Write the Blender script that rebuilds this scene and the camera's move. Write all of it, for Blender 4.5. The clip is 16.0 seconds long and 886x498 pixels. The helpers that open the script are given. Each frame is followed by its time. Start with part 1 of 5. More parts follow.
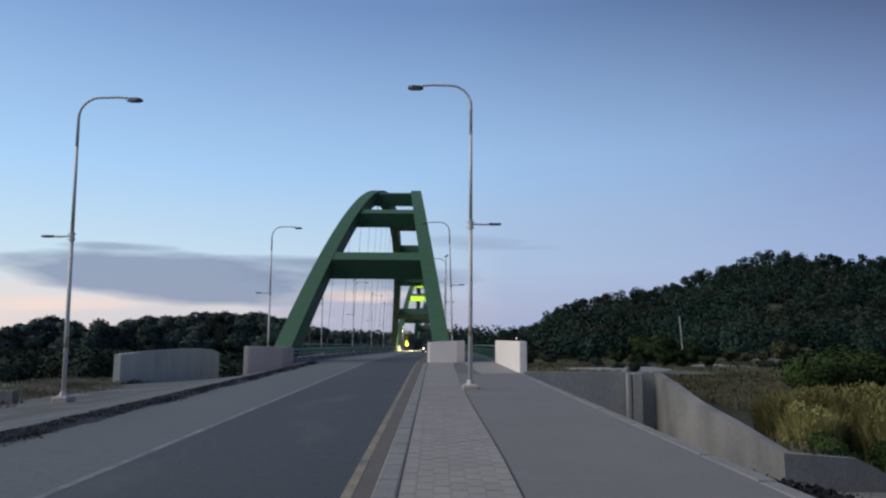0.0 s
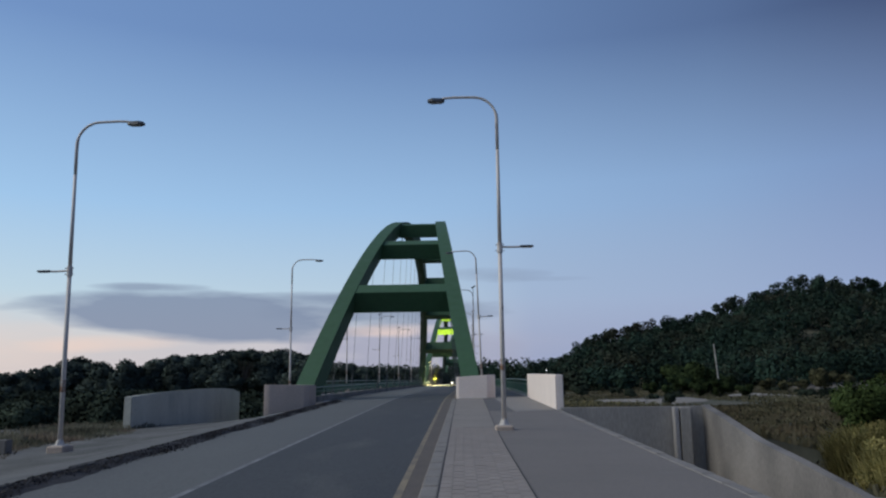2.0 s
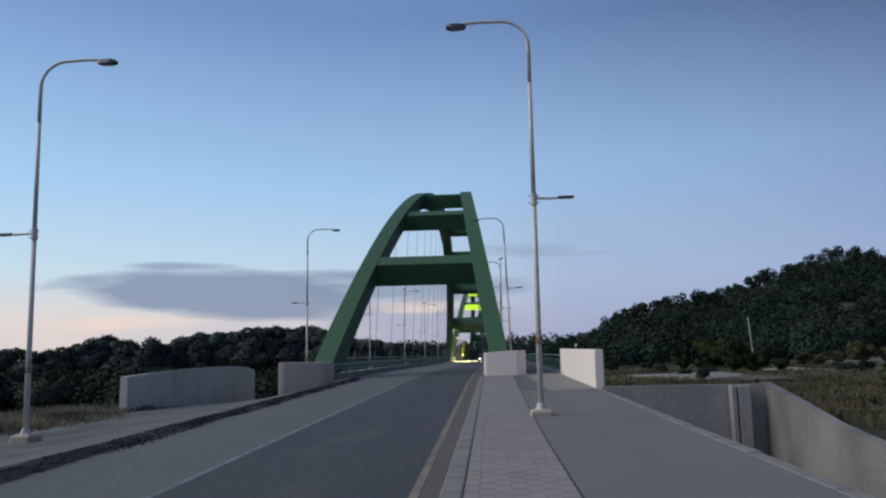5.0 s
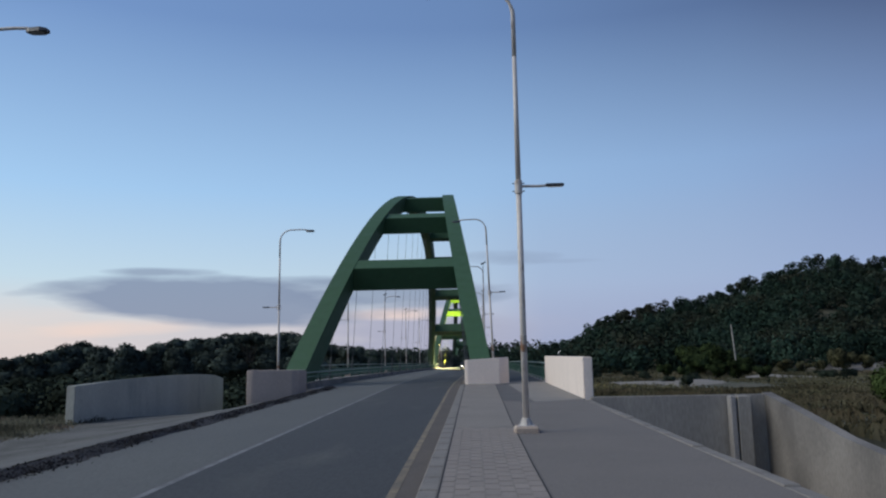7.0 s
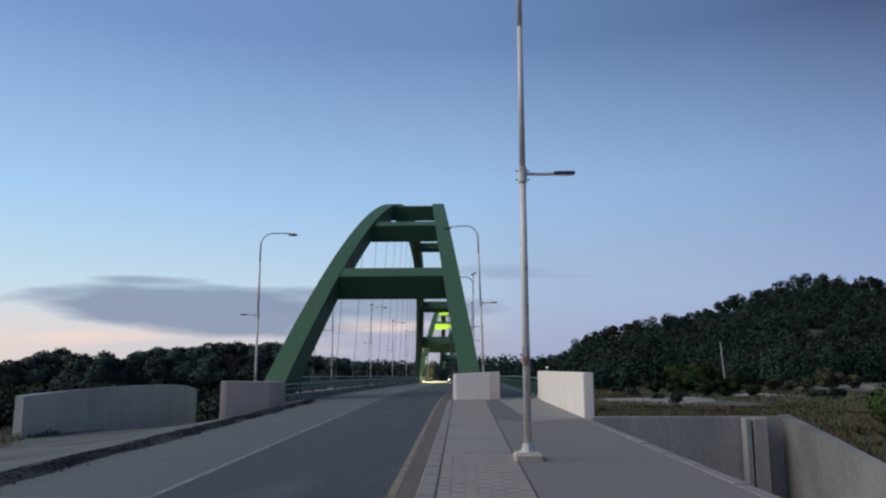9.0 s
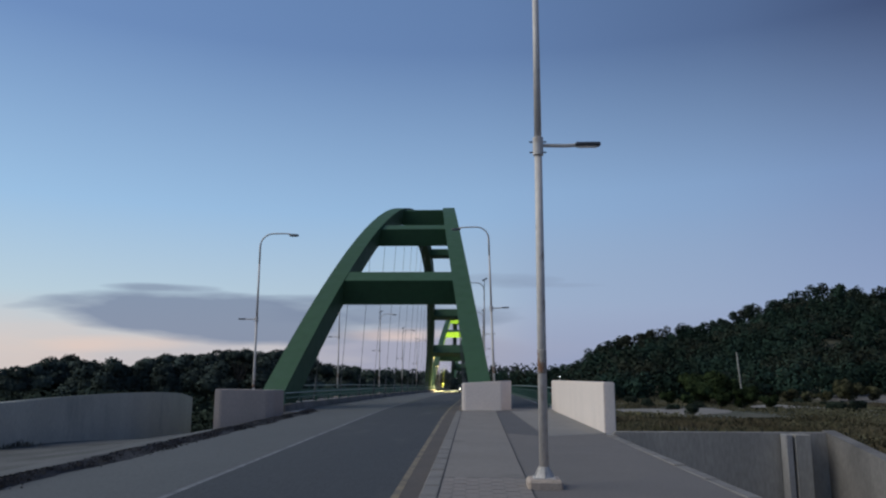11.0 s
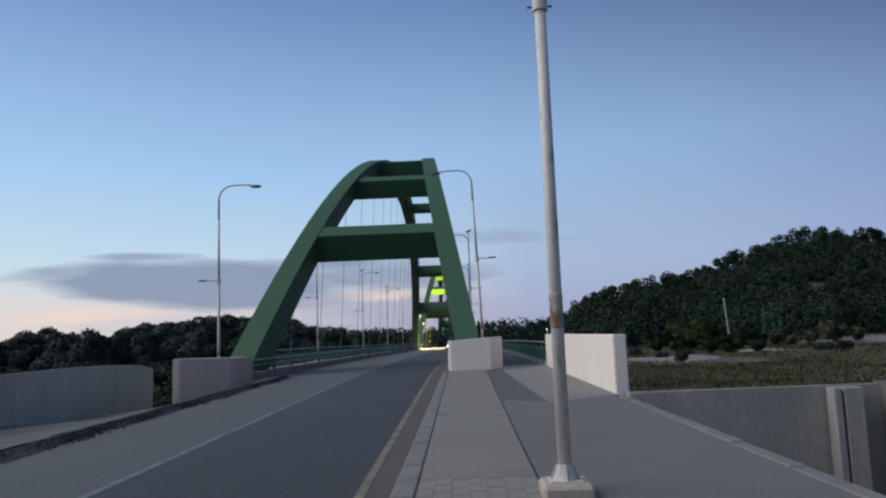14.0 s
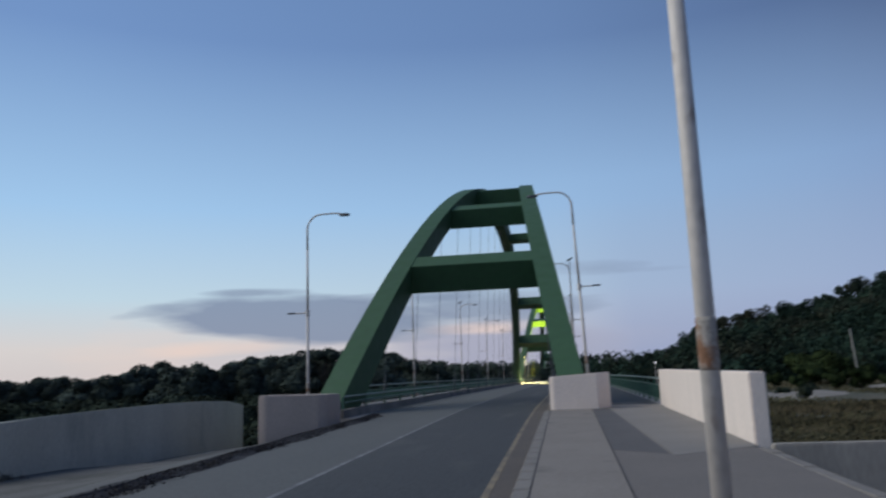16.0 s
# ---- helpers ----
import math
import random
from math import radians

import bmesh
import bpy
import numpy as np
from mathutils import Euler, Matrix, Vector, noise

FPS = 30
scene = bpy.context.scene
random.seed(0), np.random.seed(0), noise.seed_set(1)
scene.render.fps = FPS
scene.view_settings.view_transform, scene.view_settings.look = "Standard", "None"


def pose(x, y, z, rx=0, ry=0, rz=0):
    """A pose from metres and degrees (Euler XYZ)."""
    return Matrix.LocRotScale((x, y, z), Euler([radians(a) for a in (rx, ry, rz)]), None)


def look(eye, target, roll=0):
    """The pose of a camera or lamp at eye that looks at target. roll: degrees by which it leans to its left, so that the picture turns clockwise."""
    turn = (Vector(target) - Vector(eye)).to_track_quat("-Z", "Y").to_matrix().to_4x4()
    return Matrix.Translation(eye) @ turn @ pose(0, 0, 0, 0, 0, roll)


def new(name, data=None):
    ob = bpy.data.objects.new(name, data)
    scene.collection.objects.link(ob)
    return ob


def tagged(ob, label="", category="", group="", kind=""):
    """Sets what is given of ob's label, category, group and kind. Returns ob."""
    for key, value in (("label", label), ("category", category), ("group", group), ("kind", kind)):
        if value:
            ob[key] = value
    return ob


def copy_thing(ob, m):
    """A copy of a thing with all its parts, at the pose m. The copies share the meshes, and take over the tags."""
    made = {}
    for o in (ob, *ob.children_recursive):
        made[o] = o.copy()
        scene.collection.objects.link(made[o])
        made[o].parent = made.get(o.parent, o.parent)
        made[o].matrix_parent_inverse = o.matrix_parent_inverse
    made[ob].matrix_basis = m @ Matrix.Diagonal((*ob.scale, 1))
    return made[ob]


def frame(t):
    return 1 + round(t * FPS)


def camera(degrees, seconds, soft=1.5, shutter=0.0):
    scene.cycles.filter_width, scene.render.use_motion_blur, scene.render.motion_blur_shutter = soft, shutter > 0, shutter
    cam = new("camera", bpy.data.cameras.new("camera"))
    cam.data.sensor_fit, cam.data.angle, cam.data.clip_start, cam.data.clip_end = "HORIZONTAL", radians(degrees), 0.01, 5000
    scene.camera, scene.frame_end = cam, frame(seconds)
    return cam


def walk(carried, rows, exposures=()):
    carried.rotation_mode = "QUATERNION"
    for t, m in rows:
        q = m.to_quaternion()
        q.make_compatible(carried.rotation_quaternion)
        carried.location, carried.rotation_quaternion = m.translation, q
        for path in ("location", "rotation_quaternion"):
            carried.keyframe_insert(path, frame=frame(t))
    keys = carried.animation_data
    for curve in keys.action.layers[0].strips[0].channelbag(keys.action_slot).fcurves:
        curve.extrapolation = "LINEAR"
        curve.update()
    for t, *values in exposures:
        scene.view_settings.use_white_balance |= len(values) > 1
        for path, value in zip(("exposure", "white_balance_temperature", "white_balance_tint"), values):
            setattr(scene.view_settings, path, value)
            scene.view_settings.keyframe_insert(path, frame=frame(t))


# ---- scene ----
cam = camera(60.8, 16.0, soft=2.2, shutter=0.5)
PATH = [
    (0, (0.381, 2.155, 1.44), (0.38, 4.138, 1.697), 0.4),
    (0.5, (0.43, 2.673, 1.483), (0.414, 4.652, 1.772), 0.1),
    (1, (0.388, 3.241, 1.483), (0.37, 5.215, 1.806), -0.4),
    (1.5, (0.377, 3.783, 1.505), (0.332, 5.756, 1.83), -0.6),
    (2, (0.352, 4.401, 1.522), (0.283, 6.371, 1.866), -0.7),
    (2.5, (0.391, 5.008, 1.5), (0.311, 6.981, 1.821), -0.7),
    (3, (0.363, 5.62, 1.498), (0.219, 7.589, 1.818), -0.6),
    (3.5, (0.323, 6.243, 1.513), (0.205, 8.216, 1.821), -1.0),
    (4, (0.289, 6.855, 1.531), (0.139, 8.828, 1.819), -1.3),
    (6.5, (0.347, 9.734, 1.566), (0.237, 11.711, 1.847), -0.7),
    (7, (0.368, 10.317, 1.578), (0.272, 12.292, 1.878), -1.0),
    (7.5, (0.369, 10.903, 1.586), (0.261, 12.88, 1.867), -0.9),
    (8, (0.305, 11.48, 1.587), (0.247, 13.46, 1.862), -0.8),
    (8.5, (0.259, 12.069, 1.593), (0.191, 14.048, 1.871), -0.4),
    (9, (0.209, 12.667, 1.596), (0.143, 14.638, 1.93), -0.1),
    (11.5, (0.341, 15.654, 1.601), (0.239, 17.62, 1.958), 0.3),
    (12, (0.321, 16.341, 1.649), (0.332, 18.312, 1.992), -0.0),
    (12.5, (0.378, 17.036, 1.698), (0.48, 19.003, 2.045), -0.4),
    (13, (0.359, 17.688, 1.7), (0.363, 19.664, 2.012), -1.0),
    (13.5, (0.311, 18.293, 1.698), (0.28, 20.281, 1.917), -2.2),
    (14, (0.339, 18.904, 1.687), (0.281, 20.888, 1.933), -2.1),
    (14.5, (0.338, 19.418, 1.706), (0.289, 21.397, 1.992), -1.4),
    (15, (0.349, 20.088, 1.759), (0.25, 22.059, 2.084), -1.1),
    (15.5, (0.345, 20.789, 1.738), (0.186, 22.747, 2.113), -1.3),
    (16, (0.331, 21.417, 1.793), (0.015, 23.362, 2.134), -2.0),
]
walk(cam, [(t, look(eye, target, roll)) for t, eye, target, roll in PATH],
     exposures=[(0, 0.1), (1, 0.03), (2, -0.1), (2.5, -0.08), (3.2, -0.1), (4.2, -0.03), (6.5, 0.02), (7.5, -0.05), (9, 0.02), (11.5, -0.24), (12.1, -0.15), (12.5, 0.08), (13.5, 0.0), (14.5, 0.02), (15, -0.06), (16, -0.1)])

# ---------------------------------------------------------------- world and light
def build_world():
    world = bpy.data.worlds.new("dusk_sky")
    scene.world = world
    world.use_nodes = True
    nt = world.node_tree
    nt.nodes.clear()
    N, L = nt.nodes.new, nt.links.new

    def math_node(op, a, b=None, clamp=False):
        n = N("ShaderNodeMath")
        n.operation, n.use_clamp = op, clamp
        for i, v in enumerate((a, b)):
            if v is None:
                continue
            if isinstance(v, (int, float)):
                n.inputs[i].default_value = v
            else:
                L(v, n.inputs[i])
        return n.outputs[0]

    def ramp(fac, stops):
        n = N("ShaderNodeValToRGB")
        L(fac, n.inputs[0])
        el = n.color_ramp.elements
        el[0].position, el[0].color = stops[0][0], (*stops[0][1], 1)
        el[1].position, el[1].color = stops[-1][0], (*stops[-1][1], 1)
        for p, c in stops[1:-1]:
            e = el.new(p)
            e.color = (*c, 1)
        return n.outputs[0]

    def mix(fac, a, b):
        n = N("ShaderNodeMix")
        n.data_type = "RGBA"
        L(fac, n.inputs[0])
        for i, v in ((6, a), (7, b)):
            if isinstance(v, tuple):
                n.inputs[i].default_value = (*v, 1)
            else:
                L(v, n.inputs[i])
        return n.outputs[2]

    co = N("ShaderNodeTexCoord").outputs["Generated"]
    sep = N("ShaderNodeSeparateXYZ")
    L(co, sep.inputs[0])
    X, Y, Z = sep.outputs
    up = math_node("MAXIMUM", Z, 0.0)
    west = ramp(up, [(0.0, (0.66, 0.60, 0.60)), (0.05, (0.72, 0.68, 0.67)), (0.11, (0.56, 0.72, 0.83)),
                     (0.22, (0.38, 0.608, 0.885)), (0.42, (0.184, 0.32, 0.605)), (1.0, (0.085, 0.17, 0.36))])
    east = ramp(up, [(0.0, (0.31, 0.37, 0.565)), (0.10, (0.315, 0.405, 0.63)), (0.25, (0.206, 0.31, 0.545)),
                     (0.42, (0.052, 0.078, 0.172)), (1.0, (0.06, 0.10, 0.22))])
    side = ramp(math_node("MULTIPLY_ADD", X, 0.5, clamp=False), [(0.0, (0, 0, 0)), (0.22, (0, 0, 0)), (0.5, (0.28, 0.28, 0.28)), (0.65, (0.62, 0.62, 0.62)), (0.75, (1, 1, 1)), (1.0, (1, 1, 1))])
    side.node.inputs[0].links[0].from_node.inputs[2].default_value = 0.5
    sky = mix(side, west, east)
    low = math_node("MULTIPLY", math_node("MULTIPLY_ADD", X, 6.0, clamp=True), math_node("SUBTRACT", 1.0, math_node("MULTIPLY", up, 4.0), clamp=True))
    low.node.inputs[0].links[0].from_node.inputs[2].default_value = 0.5
    sky = mix(math_node("MULTIPLY", low, 0.95), sky, east)
    # one bank of dusk cloud low over the western trees, and a few wisps
    u = math_node("DIVIDE", X, math_node("MAXIMUM", Y, 0.05))
    v = math_node("DIVIDE", Z, math_node("MAXIMUM", Y, 0.05))
    stretch = N("ShaderNodeMapping")
    stretch.inputs["Scale"].default_value = (5.0, 5.0, 26.0)
    L(co, stretch.inputs[0])
    nz = N("ShaderNodeTexNoise")
    nz.inputs["Scale"].default_value, nz.inputs["Detail"].default_value = 1.6, 6.0
    L(stretch.outputs[0], nz.inputs["Vector"])

    def bank(cu, cv, ru, rv, ragged, soft, tilt=0.0):
        du = math_node("DIVIDE", math_node("SUBTRACT", u, cu), ru)
        axis = math_node("ADD", math_node("MULTIPLY", math_node("SUBTRACT", u, cu), tilt), cv)
        dv = math_node("DIVIDE", math_node("SUBTRACT", v, axis), rv)
        r = math_node("ADD", math_node("MULTIPLY", du, du), math_node("MULTIPLY", dv, dv))
        r = math_node("ADD", r, math_node("MULTIPLY", math_node("SUBTRACT", nz.outputs[0], 0.5), ragged))
        m = math_node("DIVIDE", math_node("SUBTRACT", 1.0, r), soft, clamp=True)
        return math_node("MULTIPLY", m, math_node("GREATER_THAN", Y, 0.05))

    haze = bank(-0.20, 0.040, 0.42, 0.036, 1.6, 2.4)
    sky = mix(math_node("MULTIPLY", haze, 0.55), sky, (0.46, 0.46, 0.58))
    haze = bank(-0.10, 0.040, 0.17, 0.045, 1.2, 0.8)
    sky = mix(math_node("MULTIPLY", haze, 0.75), sky, (0.37, 0.39, 0.53))
    # pale peach light under the bank
    for cu, cv, ru, rv, amount in ((-0.12, 0.067, 0.10, 0.010, 0.7), (-0.50, 0.056, 0.13, 0.014, 0.75), (-0.62, 0.045, 0.12, 0.05, 0.35)):
        m = bank(cu, cv, ru, rv, 2.6, 1.1)
        sky = mix(math_node("MULTIPLY", m, amount), sky, (0.86, 0.69, 0.62))
    for cu, cv, ru, rv, rag, soft, tilt, amount in ((-0.37, 0.089, 0.24, 0.037, 1.1, 0.5, -0.075, 0.88), (-0.12, 0.094, 0.17, 0.027, 1.8, 0.8, 0.0, 0.75), (-0.20, 0.111, 0.10, 0.010, 1.8, 0.9, -0.02, 0.7),
                                                    (-0.44, 0.130, 0.085, 0.0065, 1.6, 0.9, -0.03, 0.7), (-0.565, 0.116, 0.045, 0.006, 1.8, 1.2, 0.0, 0.4), (-0.60, 0.107, 0.05, 0.006, 2.2, 1.3, 0.05, 0.35),
                                                    (0.04, 0.139, 0.075, 0.011, 3.0, 1.3, -0.03, 0.5), (0.12, 0.132, 0.06, 0.004, 2.0, 1.2, 0.0, 0.3)):
        m = bank(cu, cv, ru, rv, rag, soft, tilt)
        sky = mix(math_node("MULTIPLY", m, amount), sky, (0.235, 0.295, 0.425))
    below = math_node("LESS_THAN", Z, -0.002)
    # the sky opposite the afterglow is dim near the horizon
    dim = math_node("MULTIPLY", math_node("MULTIPLY_ADD", Y, -2.0, clamp=True), math_node("SUBTRACT", 1.0, math_node("MULTIPLY", up, 2.2), clamp=True))
    sky = mix(math_node("MULTIPLY", dim, 0.85), sky, (0.06, 0.08, 0.13))
    sky = mix(below, sky, (0.05, 0.055, 0.05))
    bg = N("ShaderNodeBackground")
    bg.inputs["Strength"].default_value = 1.0
    L(sky, bg.inputs["Color"])
    L(bg.outputs[0], N("ShaderNodeOutputWorld").inputs["Surface"])


build_world()
# the glow of the sky where the sun has set, wide and soft, behind the camera's left shoulder
sun = new("afterglow_sun", bpy.data.lights.new("afterglow_sun", "SUN"))
sun.data.energy, sun.data.angle, sun.data.color = 2.02, radians(50), (0.93, 0.895, 0.775)
sun.matrix_world = look((-80, -11, 67), (0, 0, 0))


# ---------------------------------------------------------------- materials
def material(name, base, second=None, rough=0.8, metal=0.0, coarse=0.4, fine=14.0, amount=0.5, grain=0.15, bump=0.15,
             bump_scale=60.0, per_piece=0.0, sharp=(0.35, 0.65), stretch=(1, 1, 1), third=None, third_at=(0.55, 0.7), third_scale=1.3):
    """A painted or mineral surface: two colours in patches, a fine grain, relief, and stains of a third colour."""
    m = bpy.data.materials.new(name)
    m.use_nodes = True
    nt = m.node_tree
    N, L = nt.nodes.new, nt.links.new
    bsdf = nt.nodes["Principled BSDF"]
    geo = N("ShaderNodeNewGeometry")
    mp = N("ShaderNodeMapping")
    mp.inputs["Scale"].default_value = stretch
    L(geo.outputs["Position"], mp.inputs[0])

    def noise_of(scale, detail=5.0):
        n = N("ShaderNodeTexNoise")
        n.inputs["Scale"].default_value, n.inputs["Detail"].default_value = scale, detail
        L(mp.outputs[0], n.inputs["Vector"])
        return n.outputs[0]

    def ranged(v, lo, hi, to_lo=0.0, to_hi=1.0):
        n = N("ShaderNodeMapRange")
        for i, x in zip((1, 2, 3, 4), (lo, hi, to_lo, to_hi)):
            n.inputs[i].default_value = x
        L(v, n.inputs[0])
        return n.outputs[0]

    def mix(fac, a, b, blend="MIX"):
        n = N("ShaderNodeMix")
        n.data_type, n.blend_type = "RGBA", blend
        L(fac, n.inputs[0])
        for i, v in ((6, a), (7, b)):
            if isinstance(v, tuple):
                n.inputs[i].default_value = (*v, 1)
            else:
                L(v, n.inputs[i])
        return n.outputs[2]

    second = second or tuple(c * 0.7 for c in base)
    col = mix(ranged(noise_of(coarse), *sharp, 0.0, amount), base, second)
    if third:
        col = mix(ranged(noise_of(third_scale, 8.0), *third_at), col, third)
    g = N("ShaderNodeHueSaturation")
    L(col, g.inputs["Color"])
    L(ranged(noise_of(fine, 3.0), 0.3, 0.7, 1 - grain, 1 + grain), g.inputs["Value"])
    out = g.outputs[0]
    if per_piece:
        info = N("ShaderNodeObjectInfo")
        g2 = N("ShaderNodeHueSaturation")
        L(out, g2.inputs["Color"])
        L(ranged(info.outputs["Random"], 0, 1, 1 - per_piece, 1 + per_piece), g2.inputs["Value"])
        out = g2.outputs[0]
    L(out, bsdf.inputs["Base Color"])
    L(ranged(noise_of(fine * 0.5), 0.3, 0.7, max(rough - 0.08, 0.05), min(rough + 0.08, 1.0)), bsdf.inputs["Roughness"])
    bsdf.inputs["Metallic"].default_value = metal
    if bump:
        b = N("ShaderNodeBump")
        b.inputs["Strength"].default_value, b.inputs["Distance"].default_value = bump, 0.02
        L(noise_of(bump_scale, 6.0), b.inputs["Height"])
        L(b.outputs[0], bsdf.inputs["Normal"])
    return m


def leaf_material(name, dark, light, patch=0.35, tint=None):
    """Leaves: the colour varies from clump to clump and from plant to plant."""
    m = bpy.data.materials.new(name)
    m.use_nodes = True
    nt = m.node_tree
    N, L = nt.nodes.new, nt.links.new
    bsdf = nt.nodes["Principled BSDF"]
    geo, info = N("ShaderNodeNewGeometry"), N("ShaderNodeObjectInfo")
    r = N("ShaderNodeValToRGB")
    r.color_ramp.elements[0].color, r.color_ramp.elements[1].color = (*dark, 1), (*light, 1)
    L(geo.outputs["Random Per Island"], r.inputs[0])
    h = N("ShaderNodeHueSaturation")
    mr = N("ShaderNodeMapRange")
    mr.inputs[3].default_value, mr.inputs[4].default_value = 0.7, 1.3
    L(info.outputs["Random"], mr.inputs[0])
    L(mr.outputs[0], h.inputs["Value"])
    L(r.outputs[0], h.inputs["Color"])
    nz = N("ShaderNodeTexNoise")
    nz.inputs["Scale"].default_value, nz.inputs["Detail"].default_value = patch, 3.0
    L(geo.outputs["Position"], nz.inputs["Vector"])
    mr2 = N("ShaderNodeMapRange")
    for i, v in ((1, 0.35), (2, 0.65), (3, 0.55), (4, 1.5)):
        mr2.inputs[i].default_value = v
    L(nz.outputs[0], mr2.inputs[0])
    h2 = N("ShaderNodeHueSaturation")
    L(h.outputs[0], h2.inputs["Color"])
    L(mr2.outputs[0], h2.inputs["Value"])
    tinted = N("ShaderNodeMix")
    tinted.data_type = "RGBA"
    tinted.inputs[7].default_value = (*(tint or light), 1)
    nz2 = N("ShaderNodeTexNoise")
    nz2.inputs["Scale"].default_value, nz2.inputs["Detail"].default_value = patch * 0.7, 2.0
    far = N("ShaderNodeVectorMath")
    far.operation = "ADD"
    far.inputs[1].default_value = (300.0, 70.0, 20.0)
    L(geo.outputs["Position"], far.inputs[0])
    L(far.outputs[0], nz2.inputs["Vector"])
    mr3 = N("ShaderNodeMapRange")
    for i, v in ((1, 0.48), (2, 0.66), (3, 0.0), (4, 0.75 if tint else 0.0)):
        mr3.inputs[i].default_value = v
    L(nz2.outputs[0], mr3.inputs[0])
    L(mr3.outputs[0], tinted.inputs[0])
    L(h2.outputs[0], tinted.inputs[6])
    L(tinted.outputs[2], bsdf.inputs["Base Color"])
    bsdf.inputs["Roughness"].default_value = 0.95
    bsdf.inputs["Specular IOR Level"].default_value = 0.03
    return m


def glow_material(name, colour, strength):
    m = bpy.data.materials.new(name)
    m.use_nodes = True
    b = m.node_tree.nodes["Principled BSDF"]
    b.inputs["Base Color"].default_value = (*colour, 1)
    b.inputs["Emission Color"].default_value = (*colour, 1)
    b.inputs["Emission Strength"].default_value = strength
    return m


ASPHALT_NEW = material("asphalt_new", (0.045, 0.047, 0.051), (0.065, 0.065, 0.066), rough=0.85, coarse=0.25, fine=40, grain=0.22, bump=0.35, bump_scale=110,
                       third=(0.095, 0.093, 0.088), third_at=(0.56, 0.75), third_scale=0.6, stretch=(1, 0.25, 1))
ASPHALT_OLD = material("asphalt_old", (0.116, 0.119, 0.115), (0.088, 0.090, 0.090), rough=0.9, coarse=0.3, fine=35, grain=0.2, bump=0.35, bump_scale=90, stretch=(1, 0.3, 1))
ASPHALT_WALK = material("asphalt_walk", (0.184, 0.163, 0.148), (0.152, 0.135, 0.123), rough=0.9, coarse=0.5, fine=45, grain=0.2, bump=0.3, bump_scale=120,
                        third=(0.210, 0.199, 0.188), third_at=(0.6, 0.8), third_scale=0.5)
ASPHALT_PATCH = material("asphalt_patch", (0.115, 0.108, 0.108), (0.092, 0.087, 0.087), rough=0.9, coarse=0.7, fine=40, grain=0.2, bump=0.3, bump_scale=110)
PAVER = material("paver", (0.299, 0.258, 0.228), (0.233, 0.200, 0.179), rough=0.9, coarse=1.1, fine=50, grain=0.14, bump=0.3, bump_scale=90, per_piece=0.05)
JOINT_DARK = material("joint_dark", (0.03, 0.028, 0.03), rough=0.95, fine=60)
JOINT_SAND = material("joint_sand", (0.245, 0.220, 0.198), rough=0.95, fine=60)
KERB = material("kerb_concrete", (0.232, 0.212, 0.192), (0.165, 0.152, 0.142), rough=0.9, coarse=1.5, fine=30, grain=0.15, bump=0.3, per_piece=0.04)
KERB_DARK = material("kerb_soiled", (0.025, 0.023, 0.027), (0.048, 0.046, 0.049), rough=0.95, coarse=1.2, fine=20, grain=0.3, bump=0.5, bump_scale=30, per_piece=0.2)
GUTTER = material("gutter_concrete", (0.115, 0.095, 0.081), (0.086, 0.073, 0.066), rough=0.9, coarse=0.8, fine=30, grain=0.2)
PRIMER = material("pale_primer", (0.60, 0.56, 0.52), (0.48, 0.45, 0.42), rough=0.7, coarse=5, fine=30, bump=0.1)
RUST = material("rust_patch", (0.25, 0.13, 0.075), (0.42, 0.38, 0.34), rough=0.85, coarse=7, fine=40, amount=1.0, grain=0.2, sharp=(0.42, 0.58))
LINE_WHITE = material("road_paint_white", (0.22, 0.22, 0.225), (0.12, 0.12, 0.125), rough=0.8, coarse=2.5, fine=25, amount=1.0, grain=0.2)
LINE_YELLOW = material("road_paint_yellow", (0.265, 0.21, 0.135), (0.13, 0.108, 0.085), rough=0.8, coarse=2.0, fine=25, amount=0.9, grain=0.2)
CONCRETE = material("concrete_weathered", (0.523, 0.511, 0.438), (0.390, 0.381, 0.326), rough=0.9, coarse=0.7, fine=18, grain=0.12, bump=0.25, stretch=(1, 1, 0.35),
                    third=(0.256, 0.256, 0.235), third_at=(0.58, 0.8), third_scale=0.55)
# pale concrete lightened further: the western glow on its faces is in the colour
CONCRETE_PALE_GLOW = material("concrete_pale_glow", (0.894, 0.775, 0.694), (0.780, 0.680, 0.611), rough=0.85, coarse=0.8, fine=22, grain=0.07, bump=0.2, stretch=(1, 1, 0.4))
CONCRETE_PALE = material("concrete_pale", (0.66, 0.62, 0.595), (0.56, 0.525, 0.505), rough=0.85, coarse=0.8, fine=22, grain=0.07, bump=0.2, stretch=(1, 1, 0.4))
CONCRETE_PINK = material("concrete_pinkish", (0.50, 0.415, 0.37), (0.38, 0.325, 0.295), rough=0.9, coarse=0.7, fine=18, grain=0.08, bump=0.1, stretch=(1, 1, 0.4))
CONCRETE_DAMP = material("concrete_damp", (0.358, 0.326, 0.290), (0.220, 0.204, 0.183), rough=0.85, coarse=0.45, fine=14, grain=0.14, bump=0.25, stretch=(1, 1, 0.3), third=(0.418, 0.377, 0.332), third_at=(0.55, 0.75), third_scale=0.8)
# stained concrete, its tone also darkened to stand for shade inside the drain
CONCRETE_STAIN_SHADE = material("concrete_stain_shade", (0.275, 0.252, 0.230), (0.135, 0.125, 0.117), rough=0.88, coarse=0.3, fine=14, amount=0.9, grain=0.16, bump=0.3, stretch=(1, 1, 0.5), third=(0.108, 0.100, 0.094), third_at=(0.54, 0.72), third_scale=0.35)
